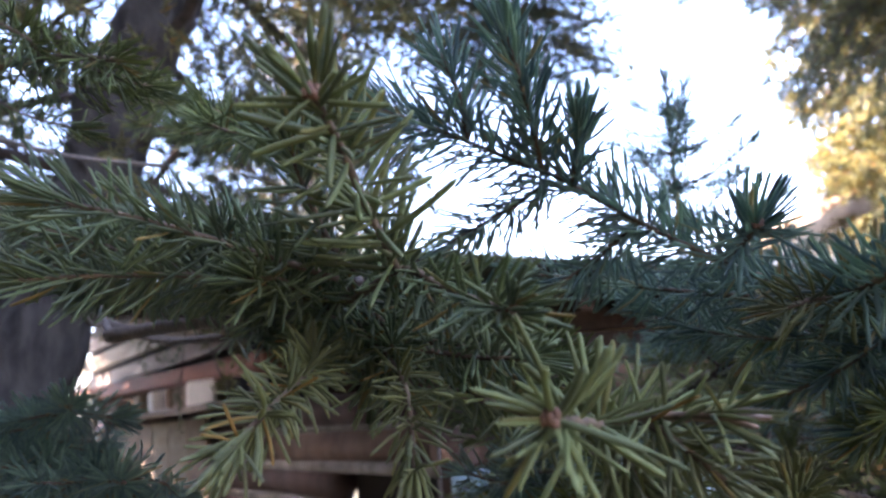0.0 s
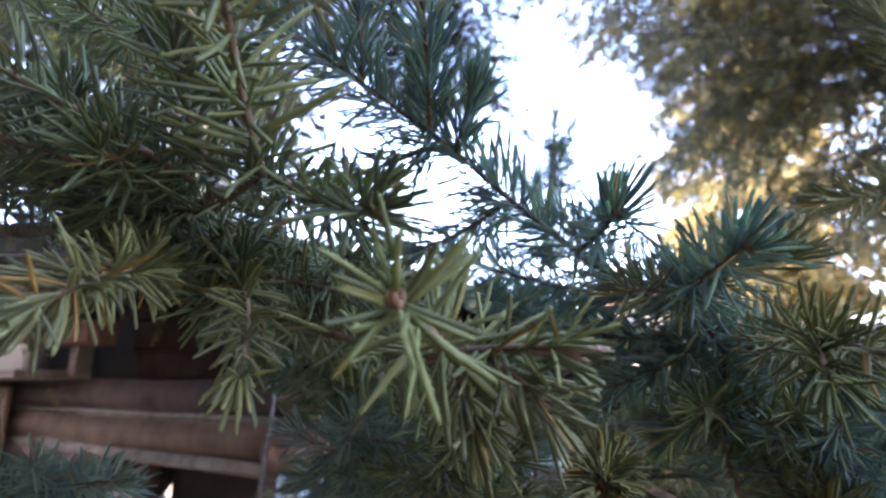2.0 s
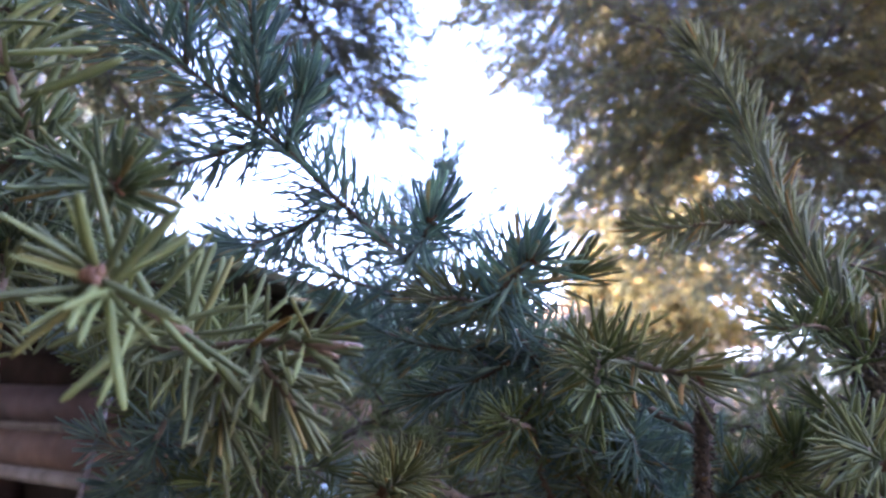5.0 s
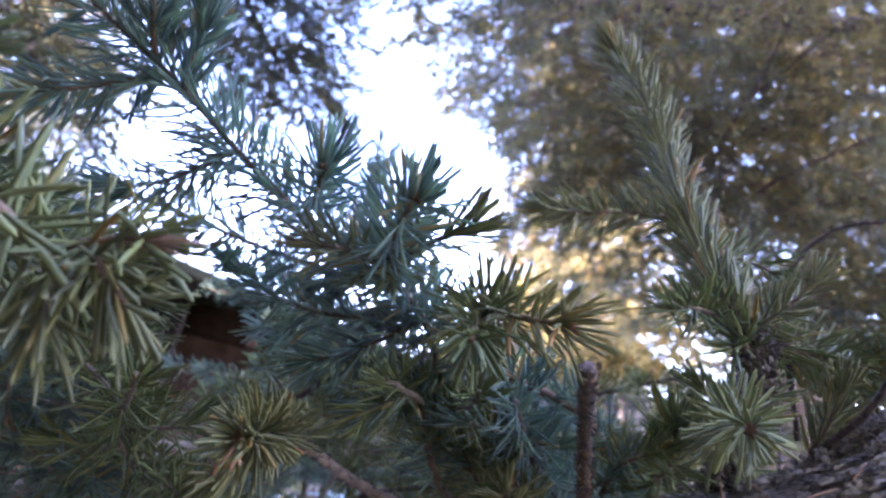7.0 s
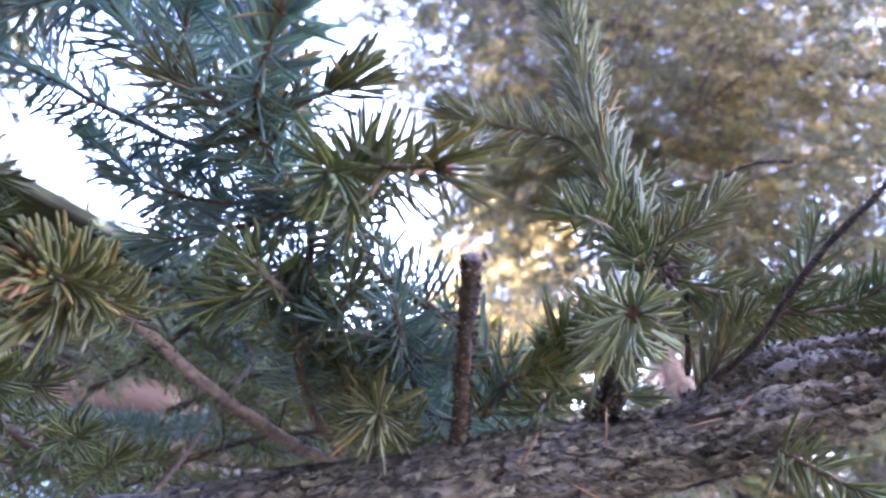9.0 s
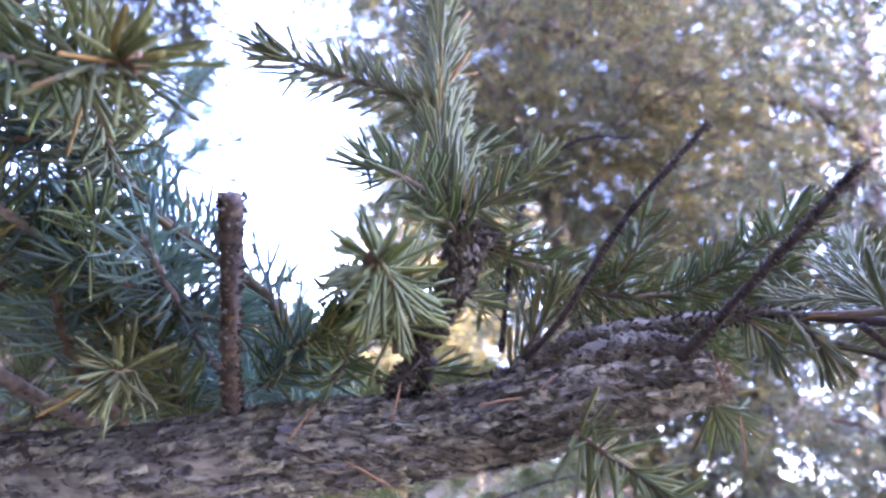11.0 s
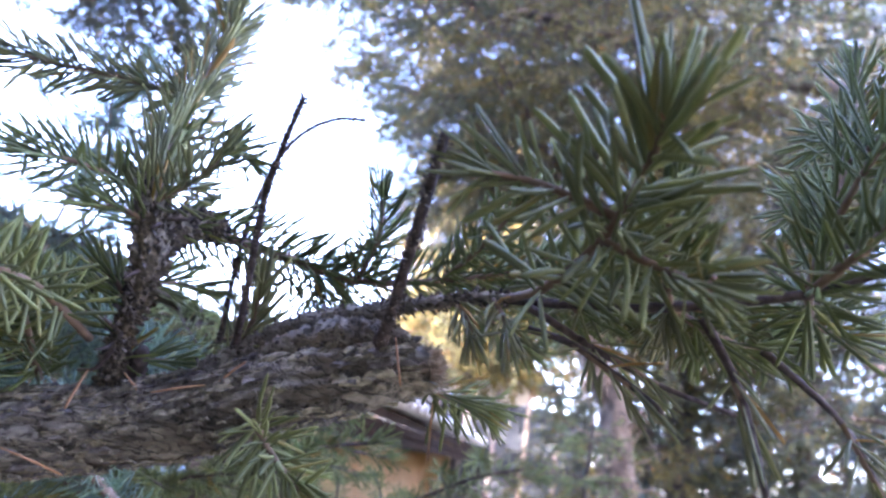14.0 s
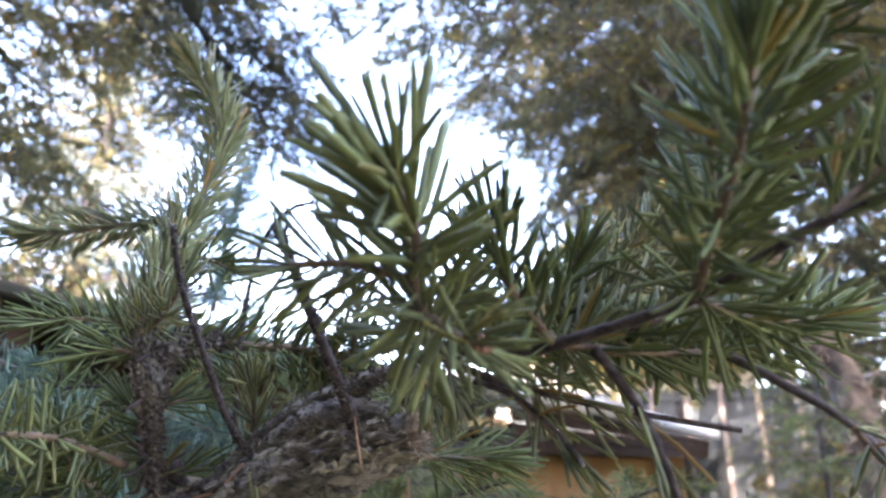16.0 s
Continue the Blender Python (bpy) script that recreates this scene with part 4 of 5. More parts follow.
def limb():
    """The main limb: rough tapering bark, a broken-off end and loose flakes."""
    ob = thing("spruce_branch", "thick grey spruce limb with scaly bark and green twigs", "branch")
    g = np.random.default_rng(3)
    fine = spline(LIMB, 0.0016)
    keep = [k for k in range(len(fine)) if fine[k, 0] > 0.12 or k % 7 == 0]
    line = fine[keep]
    tan, a, b = frames_along(line)
    sides = 96
    ang = np.arange(sides) * 2 * np.pi / sides
    arc = np.r_[0, np.cumsum(np.linalg.norm(np.diff(line, axis=0), axis=1))]
    rad = np.interp(arc[-1] - arc, [0, 0.008, 0.02, 0.045, 0.15, 0.5, 1.6], [0.0070, 0.0118, 0.0156, 0.0182, 0.0176, 0.0205, 0.034])
    v = np.zeros((len(line), sides, 3))
    for i in range(len(line)):
        for j in range(sides):
            d = math.cos(ang[j]) * a[i] + math.sin(ang[j]) * b[i]
            # long thin plates of bark, smooth where the outer layer is still whole
            c0, c1 = math.cos(ang[j]) * rad[i], math.sin(ang[j]) * rad[i]
            q = Vector((arc[i] * 48, c0 * 200, c1 * 200))
            q = q + noise.noise_vector(q * 0.7) * 0.9
            d1, d2 = noise.voronoi(q)[0][:2]
            plate = min(1.0, (d2 - d1) * 2.2)
            tone = noise.noise(q * 0.22 + Vector((3, 1, 7)))
            rough = min(1.0, max(0.12, 0.75 + 1.6 * noise.noise(Vector((arc[i] * 24, c0 * 60, c1 * 60)))))
            step = noise.noise(Vector((arc[i] * 300, c0 * 500, c1 * 500)))
            v[i, j] = line[i] + d * (rad[i] - 0.0006 + rough * (0.0030 * plate + 0.0012 * tone + 0.0007 * step) + 0.0034 * noise.noise(Vector((arc[i] * 18, c0 * 40, c1 * 40))))
    n = len(line)
    i, j = np.meshgrid(np.arange(n - 1), np.arange(sides), indexing="ij")
    f = np.stack([i * sides + j, i * sides + (j + 1) % sides, (i + 1) * sides + (j + 1) % sides, (i + 1) * sides + j], -1).reshape(-1, 4)
    link_mesh("bark", v.reshape(-1, 3), f, M_BARK, ob, "grey-brown rough bark")
    # broken end: splintered disc of frayed wood
    rings = 9
    vv, ff = [], []
    for k in range(rings):
        t = k / (rings - 1)
        for jj in range(sides):
            p = v[-1, jj] * (1 - t) + line[-1] * t
            vv.append(p + tan[-1] * (0.0035 * math.sin(3 * t) + 0.0022 * g.normal() * (t > 0) - 0.0025 * t * math.sin(ang[jj] * 2)))
    for k in range(rings - 1):
        for jj in range(sides):
            ff.append([k * sides + jj, k * sides + (jj + 1) % sides, (k + 1) * sides + (jj + 1) % sides, (k + 1) * sides + jj])
    link_mesh("broken_end", vv, ff, M_WOOD_CUT, ob, "pale splintered broken end")
    m = 420
    jj = g.integers(0, sides, m)
    t = g.random(m)[:, None] ** 0.6
    at = line[-1] + (v[-1, jj] - line[-1]) * t
    way = tan[-1] * 0.6 + (v[-1, jj] - line[-1]) / 0.018 * 0.9 * t + g.normal(0, 0.35, (m, 3))
    way /= np.linalg.norm(way, axis=1)[:, None]
    tagged(link_mesh("frayed_wood", *needle_arrays(at, way, g.normal(0, 0.2, (m, 3)), g.uniform(0.002, 0.007, m), g.uniform(0.0006, 0.0014, m), 3), M_WOOD_CUT, ob, smooth=False), kind="stuff")
    # bark flakes: thin curved plates lying along the limb
    def flake(i, jang, lx, wx, lift):
        d = math.cos(jang) * a[i] + math.sin(jang) * b[i]
        side = np.cross(tan[i], d)
        vs = []
        for u in (-1, -0.4, 0.3, 1):
            for w in (-1, 0, 1):
                wob = 1 - 0.25 * abs(u) + 0.2 * g.normal()
                vs.append(tan[i] * (u * lx * (1 + 0.1 * w)) + side * (w * wx * wob) + d * (0.0006 + lift * max(0, u) ** 1.5 - 0.12 * wx * w * w + 0.0005 * g.normal()))
        top = np.array(vs)
        top = top + tan[i] * (0.25 * lx * g.normal(0, 1, (12, 1))) * 0.6
        bot = top - d * 0.0009
        fs = []
        for r in range(3):
            for c in range(2):
                q = r * 3 + c
                fs += [[q, q + 1, q + 4, q + 3], [12 + q, 12 + q + 3, 12 + q + 4, 12 + q + 1]]
        edge = [0, 1, 2, 5, 8, 11, 10, 9, 6, 3]
        for q in range(10):
            e0, e1 = edge[q], edge[(q + 1) % 10]
            fs.append([e0, 12 + e0, 12 + e1, e1])
        return line[i] + d * (rad[i] + 0.0012), np.vstack([top, bot]), np.array(fs)
    near = [i for i in range(n) if line[i, 0] > 0.10]
    joined_v, joined_f, count = [], [], 0
    for k in range(2600):
        i = int(g.choice(near)) if k < 2500 else int(g.integers(0, n))
        size = 0.0011 + 0.0038 * g.random() ** 2.2
        ang0 = g.random() * 6.283
        if noise.noise(Vector((line[i, 0] * 40, ang0 * 1.2, 3.0))) < -0.16:
            continue
        centre, fv, fs = flake(i, ang0, size * g.uniform(0.8, 1.7), size * g.uniform(0.28, 0.55), g.uniform(0.0002, 0.0016))
        if k < 560:
            one = link_mesh("bark_flake", fv, fs, M_FLAKE_ONE, ob, smooth=False)
            one.location = centre
        else:
            joined_v.append(fv + centre)
            joined_f.append(fs + count)
            count += len(fv)
    tagged(link_mesh("flaky_layer", np.vstack(joined_v), np.vstack(joined_f), M_FLAKE, ob, smooth=False), kind="stuff")
    return ob


def scales(parent, pts, radii, count, seed, size=0.0016):
    """Short raised leaf scars and scales on an old woody twig."""
    g = np.random.default_rng(seed)
    line = spline(pts, 0.002)
    tan, a, b = frames_along(line)
    rr = np.interp(np.linspace(0, 1, len(line)), np.linspace(0, 1, len(radii)), radii)
    i = g.integers(0, len(line), count)
    ang = g.random(count) * 6.283
    out = np.cos(ang)[:, None] * a[i] + np.sin(ang)[:, None] * b[i]
    way = out * 0.9 + tan[i] * 0.7 + g.normal(0, 0.35, (count, 3))
    way /= np.linalg.norm(way, axis=1)[:, None]
    v, f = needle_arrays(line[i] + out * rr[i][:, None] * 0.9, way, np.zeros((count, 3)), size * g.uniform(0.7, 2.0, count), size * g.uniform(0.7, 1.3, count), 3)
    return tagged(link_mesh("scaly_layer", v, f, M_LICHEN, parent, smooth=False), kind="stuff")


branch = limb()
# --- upright twig with the scaly woody foot
foot_pts = [(0.306, 0.318, 1.568), (0.304, 0.303, 1.586), (0.305, 0.288, 1.603), (0.306, 0.280, 1.618), (0.304, 0.277, 1.632), (0.299, 0.278, 1.645), (0.295, 0.286, 1.663), (0.295, 0.292, 1.674)]
FOOT_R = [0.0064, 0.0036, 0.0033, 0.0044, 0.0082, 0.0076, 0.0042, 0.0028]
foot = tube("woody_foot", foot_pts, FOOT_R, M_LICHEN, branch, 14, 0.002, 0.16, "knobbly scaly old shoot base")
scales(foot, foot_pts, [0.95 * q for q in FOOT_R], 900, 5, 0.0027)
KNOB = [(0.303, 0.278, 1.630), (0.312, 0.281, 1.640), (0.322, 0.287, 1.647), (0.332, 0.294, 1.647)]
knob = tube("knob", KNOB, [0.0080, 0.0076, 0.0058, 0.0030], M_LICHEN, foot, 12, 0.002, 0.16)
scales(branch, KNOB, [0.0078, 0.0072, 0.0054, 0.0030], 380, 6, 0.0027)
for pts in ([(0.304, 0.300, 1.588), (0.292, 0.302, 1.596), (0.279, 0.304, 1.598)], [(0.305, 0.290, 1.600), (0.296, 0.292, 1.610), (0.286, 0.298, 1.618)], [(0.306, 0.283, 1.612), (0.318, 0.287, 1.616), (0.330, 0.292, 1.616)],
            [(0.304, 0.310, 1.580), (0.316, 0.314, 1.582), (0.330, 0.316, 1.584)], [(0.301, 0.276, 1.636), (0.290, 0.268, 1.638), (0.279, 0.262, 1.634)]):
    shoot(branch, pts, r=(0.0014, 0.0010), length=0.020, per_cm=9, fan=10, mat=M_NEEDLE, spread=50)
tube("knot", [(0.312, 0.322, 1.566), (0.313, 0.314, 1.578), (0.314, 0.306, 1.586)], [0.0075, 0.006, 0.003], M_DEAD, branch, 10, 0.002, 0.2, "dark knot beside the shoot base")
g5 = np.random.default_rng(515)
for k in range(16):
    p = np.array(foot_pts[1 + k % 6]) + g5.normal(0, 0.003, 3)
    d = g5.normal(0, 1, 3) + np.array([0, -0.2, 0.5])
    d *= g5.uniform(0.008, 0.020) / np.linalg.norm(d)
    tube("twiglet", [p, p + d * 0.5 + g5.normal(0, 0.0015, 3), p + d], [0.0013, 0.0009, 0.0006], M_DEAD, foot, 6, 0.003, 0.2)
for n, pts in enumerate([
    [(0.33, 0.66, 1.55), (0.31, 0.58, 1.585), (0.295, 0.50, 1.605), (0.282, 0.43, 1.612)],
    [(0.27, 0.66, 1.56), (0.26, 0.58, 1.595), (0.25, 0.51, 1.61), (0.245, 0.44, 1.615)],
    [(0.40, 0.70, 1.52), (0.39, 0.62, 1.55), (0.37, 0.54, 1.57), (0.35, 0.47, 1.578)],
]):
    bough(branch, pts, 0.065, 0.026, 0.05, r=(0.003, 0.0012), mat=M_NEEDLE_BLUE_GLARE if n < 2 else M_NEEDLE, seed=n + 201, length=0.020, per_cm=10, bark=M_TWIG_GREY)
shoot(branch, [(0.299, 0.278, 1.640), (0.295, 0.288, 1.665), (0.296, 0.305, 1.700), (0.299, 0.328, 1.745), (0.302, 0.348, 1.795), (0.287, 0.352, 1.835), (0.268, 0.352, 1.862)], r=(0.0032, 0.0024, 0.0016, 0.0012),
      length=0.024, per_cm=24, lift=0.1, fan=30, spread=46, mat=M_NEEDLE_PALE, label="upright twig thick with pale green needles")
shoot(branch, [(0.297, 0.318, 1.722), (0.264, 0.321, 1.722), (0.232, 0.320, 1.716), (0.205, 0.318, 1.712)], r=(0.0018, 0.001), length=0.019, per_cm=16, spread=52, mat=M_NEEDLE_PALE)
shoot(branch, [(0.296, 0.283, 1.652), (0.27, 0.275, 1.654), (0.248, 0.268, 1.650)], r=(0.0016, 0.001), per_cm=12, mat=M_NEEDLE)
shoot(branch, [(0.298, 0.276, 1.645), (0.315, 0.262, 1.660), (0.322, 0.252, 1.672)], r=(0.0014, 0.001), per_cm=12, mat=M_NEEDLE_PALE)
shoot(branch, [(0.299, 0.300, 1.690), (0.316, 0.296, 1.694), (0.336, 0.288, 1.685)], r=(0.0012, 0.0008), per_cm=8, mat=M_NEEDLE)
# tuft that hangs in front of the foot
shoot(branch, [(0.292, 0.300, 1.585), (0.272, 0.262, 1.597), (0.250, 0.226, 1.596), (0.240, 0.210, 1.592)], r=(0.002, 0.0013), length=0.0195, per_cm=12, lift=-0.05, bare=0.15, fan=18, spread=78, mat=M_NEEDLE_PALE, single=True, bud=True,
      label="drooping shoot with a red bud at its tip")
# --- green twig that runs along behind the limb
shoot(branch, [(0.306, 0.288, 1.643), (0.335, 0.296, 1.646), (0.366, 0.297, 1.645), (0.402, 0.288, 1.641), (0.440, 0.280, 1.650), (0.478, 0.268, 1.664), (0.505, 0.255, 1.682)], r=(0.003, 0.0022, 0.0012), length=0.021, per_cm=17, lift=0.05, mat=M_NEEDLE)
shoot(branch, [(0.402, 0.288, 1.641), (0.404, 0.272, 1.662), (0.398, 0.262, 1.680)], per_cm=14, mat=M_NEEDLE)
shoot(branch, [(0.445, 0.279, 1.651), (0.452, 0.245, 1.668), (0.452, 0.212, 1.682)], per_cm=14, mat=M_NEEDLE)
shoot(branch, [(0.380, 0.293, 1.643), (0.392, 0.300, 1.625), (0.412, 0.306, 1.612)], per_cm=13, mat=M_NEEDLE)
shoot(branch, [(0.352, 0.296, 1.590), (0.356, 0.285, 1.607), (0.354, 0.272, 1.625)], per_cm=12, mat=M_NEEDLE_PALE, spread=45)
shoot(branch, [(0.478, 0.268, 1.664), (0.520, 0.285, 1.662), (0.565, 0.300, 1.668)], per_cm=14, mat=M_NEEDLE)
shoot(branch, [(0.460, 0.275, 1.655), (0.490, 0.295, 1.640), (0.530, 0.310, 1.632)], per_cm=14, mat=M_NEEDLE)
# --- dead stubs and sticks
STUB = [(0.236, 0.330, 1.546), (0.2275, 0.312, 1.561), (0.215, 0.288, 1.589), (0.2025, 0.262, 1.616)]
stub = tube("dead_stub", STUB, [0.0042, 0.0036, 0.0033, 0.0036, 0.0044], M_STUB, branch, 12, 0.002, 0.22, "short dead stub with flaking bark")
scales(stub, STUB, [0.0038, 0.0034, 0.0034, 0.0040], 330, 8, 0.0017)
STICK = [(0.407, 0.245, 1.604), (0.404, 0.229, 1.612), (0.397, 0.202, 1.628), (0.391, 0.177, 1.643), (0.384, 0.150, 1.660)]
stick = tube("dead_stick", STICK, [0.0036, 0.0024, 0.0021, 0.0020, 0.0015], M_DEAD, branch, 10, 0.003, 0.16, "dark dead stick standing off the limb")
scales(stick, STICK, [0.0026, 0.0021, 0.0016], 300, 9, 0.0013)
FORK = [([(0.352, 0.290, 1.592), (0.348, 0.258, 1.608), (0.344, 0.236, 1.626), (0.3405, 0.214, 1.643), (0.3400, 0.196, 1.655), (0.3410, 0.178, 1.669)], [0.0019, 0.0016, 0.0015, 0.0013, 0.0010]),
        ([(0.345, 0.296, 1.596), (0.342, 0.294, 1.640), (0.3435, 0.292, 1.672), (0.347, 0.288, 1.692), (0.354, 0.280, 1.706), (0.366, 0.268, 1.714), (0.3795, 0.258, 1.7148)], [0.0015, 0.0013, 0.0011, 0.0008])]
for pts, rad in FORK:
    st = tube("dead_stick", pts, rad, M_DEAD, branch, 8, 0.003, 0.16, "thin dark dead stick rough with leaf scars")
    scales(st, pts, rad, 420, 15, 0.0009)
# --- thin grey branch beside the limb's end, and the near twigs on it
THIN = [(0.342, 0.292, 1.580), (0.358, 0.283, 1.594), (0.376, 0.272, 1.608), (0.410, 0.247, 1.622), (0.442, 0.223, 1.632), (0.447, 0.208, 1.630)]
thin = tube("side_branch", THIN, [0.0056, 0.0052, 0.0050, 0.0040, 0.0028, 0.0022], M_BARK, branch, 14, 0.0018, 0.26, "thin grey side branch along the limb")
scales(thin, THIN, [0.0056, 0.0052, 0.0050, 0.0040, 0.0028, 0.0022], 420, 31, 0.0019)
# flaky swelling that joins the side branch to the limb
BURL = [(0.362, 0.272, 1.592), (0.385, 0.260, 1.603), (0.402, 0.251, 1.609), (0.415, 0.245, 1.610), (0.423, 0.241, 1.606)]
burl = tube("burl", BURL, [0.003, 0.0070, 0.0082, 0.0064, 0.0015], M_BARK, branch, 20, 0.0016, 0.20, "flaky swelling between limb and side branch")
scales(burl, BURL, [0.003, 0.0070, 0.0082, 0.0064, 0.0015], 130, 33, 0.0020)
shoot(branch, [(0.434, 0.229, 1.628), (0.437, 0.222, 1.620), (0.439, 0.217, 1.611)], r=(0.0012, 0.0009), length=0.016, per_cm=12, lift=-0.6, fan=12, spread=60, mat=M_NEEDLE_PALE)
shoot(branch, [(0.444, 0.214, 1.630), (0.446, 0.206, 1.621), (0.447, 0.200, 1.612)], r=(0.0012, 0.0009), length=0.018, per_cm=12, lift=-0.7, fan=10, mat=M_NEEDLE_PALE)
tube("side_branch", [(0.447, 0.208, 1.630), (0.456, 0.170, 1.624), (0.470, 0.138, 1.622), (0.500, 0.110, 1.630), (0.520, 0.085, 1.642), (0.548, 0.066, 1.650)], [0.0021, 0.0019, 0.0017, 0.0015, 0.0012], M_DEAD, branch, 10, 0.004, 0.15, "dark thin twig")
shoot(branch, [(0.447, 0.207, 1.630), (0.438, 0.165, 1.625), (0.428, 0.122, 1.629), (0.427, 0.106, 1.643), (0.420, 0.089, 1.651)], r=(0.0019, 0.0013), length=0.029, per_cm=7, lift=0.2, bare=0.25, fan=22, spread=56, single=True, bud=True,
      label="near shoot with long fresh needles and a bud")
shoot(branch, [(0.427, 0.116, 1.634), (0.409, 0.124, 1.640), (0.391, 0.131, 1.641)], length=0.021, per_cm=7, fan=12, single=True)
shoot(branch, [(0.428, 0.122, 1.629), (0.434, 0.108, 1.620), (0.441, 0.095, 1.613)], length=0.019, per_cm=13, fan=22, single=True, bud=True)
shoot(branch, [(0.470, 0.138, 1.622), (0.455, 0.125, 1.634), (0.447, 0.115, 1.650)], length=0.019, per_cm=13, mat=M_NEEDLE)
shoot(branch, [(0.456, 0.170, 1.622), (0.475, 0.165, 1.638), (0.488, 0.160, 1.660)], length=0.019, per_cm=13, mat=M_NEEDLE)
shoot(branch, [(0.500, 0.110, 1.630), (0.494, 0.085, 1.640), (0.489, 0.062, 1.652), (0.484, 0.045, 1.668)], length=0.020, per_cm=13, mat=M_NEEDLE)
shoot(branch, [(0.520, 0.085, 1.642), (0.540, 0.08, 1.66), (0.555, 0.07, 1.69)], length=0.020, per_cm=13, mat=M_NEEDLE)
shoot(branch, [(0.500, 0.110, 1.630), (0.525, 0.125, 1.628), (0.555, 0.130, 1.630)], length=0.019, per_cm=13, mat=M_NEEDLE)
shoot(branch, [(0.470, 0.138, 1.622), (0.505, 0.150, 1.622), (0.545, 0.165, 1.628), (0.580, 0.17, 1.64)], length=0.019, per_cm=13, mat=M_NEEDLE)
shoot(branch, [(0.548, 0.066, 1.650), (0.575, 0.06, 1.66), (0.60, 0.045, 1.67)], length=0.019, per_cm=13, mat=M_NEEDLE)
for pts in ([(0.444, 0.184, 1.622), (0.470, 0.182, 1.614), (0.512, 0.185, 1.606), (0.546, 0.176, 1.600)], [(0.480, 0.133, 1.620), (0.490, 0.130, 1.604), (0.496, 0.127, 1.586), (0.500, 0.125, 1.566)],
            [(0.455, 0.200, 1.618), (0.466, 0.183, 1.612), (0.477, 0.155, 1.594), (0.479, 0.148, 1.588)], [(0.530, 0.150, 1.622), (0.56, 0.14, 1.60), (0.575, 0.135, 1.575)]):
    tube("bare_twig", pts, [0.0017, 0.0013, 0.0010], M_DEAD, branch, 8, 0.004, 0.15)
    shoot(branch, [pts[1], ((np.array(pts[1]) + np.array(pts[2])) / 2).tolist(), pts[2]], r=(0.0012, 0.0010), length=0.02, per_cm=4, lift=-0.8, fan=0, mat=M_NEEDLE_PALE)
for n, pts in enumerate([
    [(0.470, 0.138, 1.622), (0.500, 0.170, 1.632), (0.540, 0.200, 1.640), (0.585, 0.225, 1.652)],
    [(0.478, 0.268, 1.664), (0.53, 0.30, 1.665), (0.59, 0.33, 1.675), (0.65, 0.36, 1.69)],
    [(0.456, 0.170, 1.622), (0.49, 0.20, 1.650), (0.525, 0.225, 1.680), (0.56, 0.245, 1.712)],
    [(0.500, 0.110, 1.630), (0.515, 0.110, 1.665), (0.535, 0.115, 1.705), (0.55, 0.12, 1.745)],
]):
    bough(branch, pts, 0.055, 0.022, -0.05, r=(0.0018, 0.001), mat=M_NEEDLE if n % 2 else M_NEEDLE_PALE, seed=n + 71, length=0.019, per_cm=11)
# --- tufts below the limb
shoot(branch, [(0.436, 0.250, 1.590), (0.455, 0.258, 1.590), (0.478, 0.268, 1.590)], length=0.024, per_cm=13, lift=-0.25, fan=24, mat=M_NEEDLE, spread=45)
shoot(branch, [(0.366, 0.262, 1.563), (0.369, 0.246, 1.556), (0.374, 0.232, 1.549), (0.382, 0.222, 1.541)], length=0.019, per_cm=14, lift=-0.15, fan=18, mat=M_NEEDLE_PALE, single=True)
shoot(branch, [(0.20, 0.35, 1.545), (0.193, 0.33, 1.556), (0.186, 0.300, 1.552)], length=0.022, per_cm=10, lift=-0.3, fan=20, mat=M_NEEDLE_PALE)
shoot(branch, [(0.205, 0.36, 1.545), (0.190, 0.365, 1.560), (0.175, 0.355, 1.580)], length=0.022, per_cm=12, fan=20, mat=M_NEEDLE_PALE)
shoot(branch, [(0.215, 0.345, 1.548), (0.200, 0.348, 1.570), (0.190, 0.340, 1.592)], length=0.021, per_cm=12, fan=16, mat=M_NEEDLE)
shoot(branch, [(0.25, 0.335, 1.560), (0.250, 0.318, 1.575), (0.258, 0.290, 1.585)], length=0.021, per_cm=12, fan=16, mat=M_NEEDLE)
shoot(branch, [(0.275, 0.330, 1.565), (0.270, 0.300, 1.580), (0.262, 0.284, 1.600)], length=0.021, per_cm=12, fan=14, mat=M_NEEDLE)

# --- long twig against the sky
S = [(0.262, 0.338, 1.570), (0.245, 0.338, 1.596), (0.228, 0.340, 1.607), (0.185, 0.330, 1.620), (0.141, 0.320, 1.645), (0.097, 0.330, 1.669), (0.062, 0.318, 1.689), (0.030, 0.306, 1.711), (0.000, 0.298, 1.735), (-0.026, 0.280, 1.747), (-0.053, 0.262, 1.760), (-0.078, 0.245, 1.770)]
shoot(branch, S, r=(0.0032, 0.0024, 0.0018, 0.0013, 0.001), length=0.0255, per_cm=16, lift=0.08, bare=0.02, fan=18, spread=62, mat=M_NEEDLE_BLUE_GLARE, width=0.0019, name="long_shoot", label="long bluish-green twig against the sky")
shoot(branch, [(-0.008, 0.293, 1.738), (-0.008, 0.272, 1.752), (-0.009, 0.250, 1.768), (-0.012, 0.232, 1.786)], length=0.023, per_cm=14, fan=18, mat=M_NEEDLE_BLUE_GLARE, spread=48)
shoot(branch, [(0.006, 0.300, 1.730), (0.010, 0.285, 1.742), (0.014, 0.272, 1.752)], length=0.022, per_cm=13, fan=20, mat=M_NEEDLE_BLUE_GLARE, spread=48)
shoot(branch, [(0.072, 0.318, 1.684), (0.075, 0.290, 1.684), (0.077, 0.264, 1.688)], length=0.027, per_cm=12, fan=26, mat=M_NEEDLE_BLUE_GLARE, bud=True)
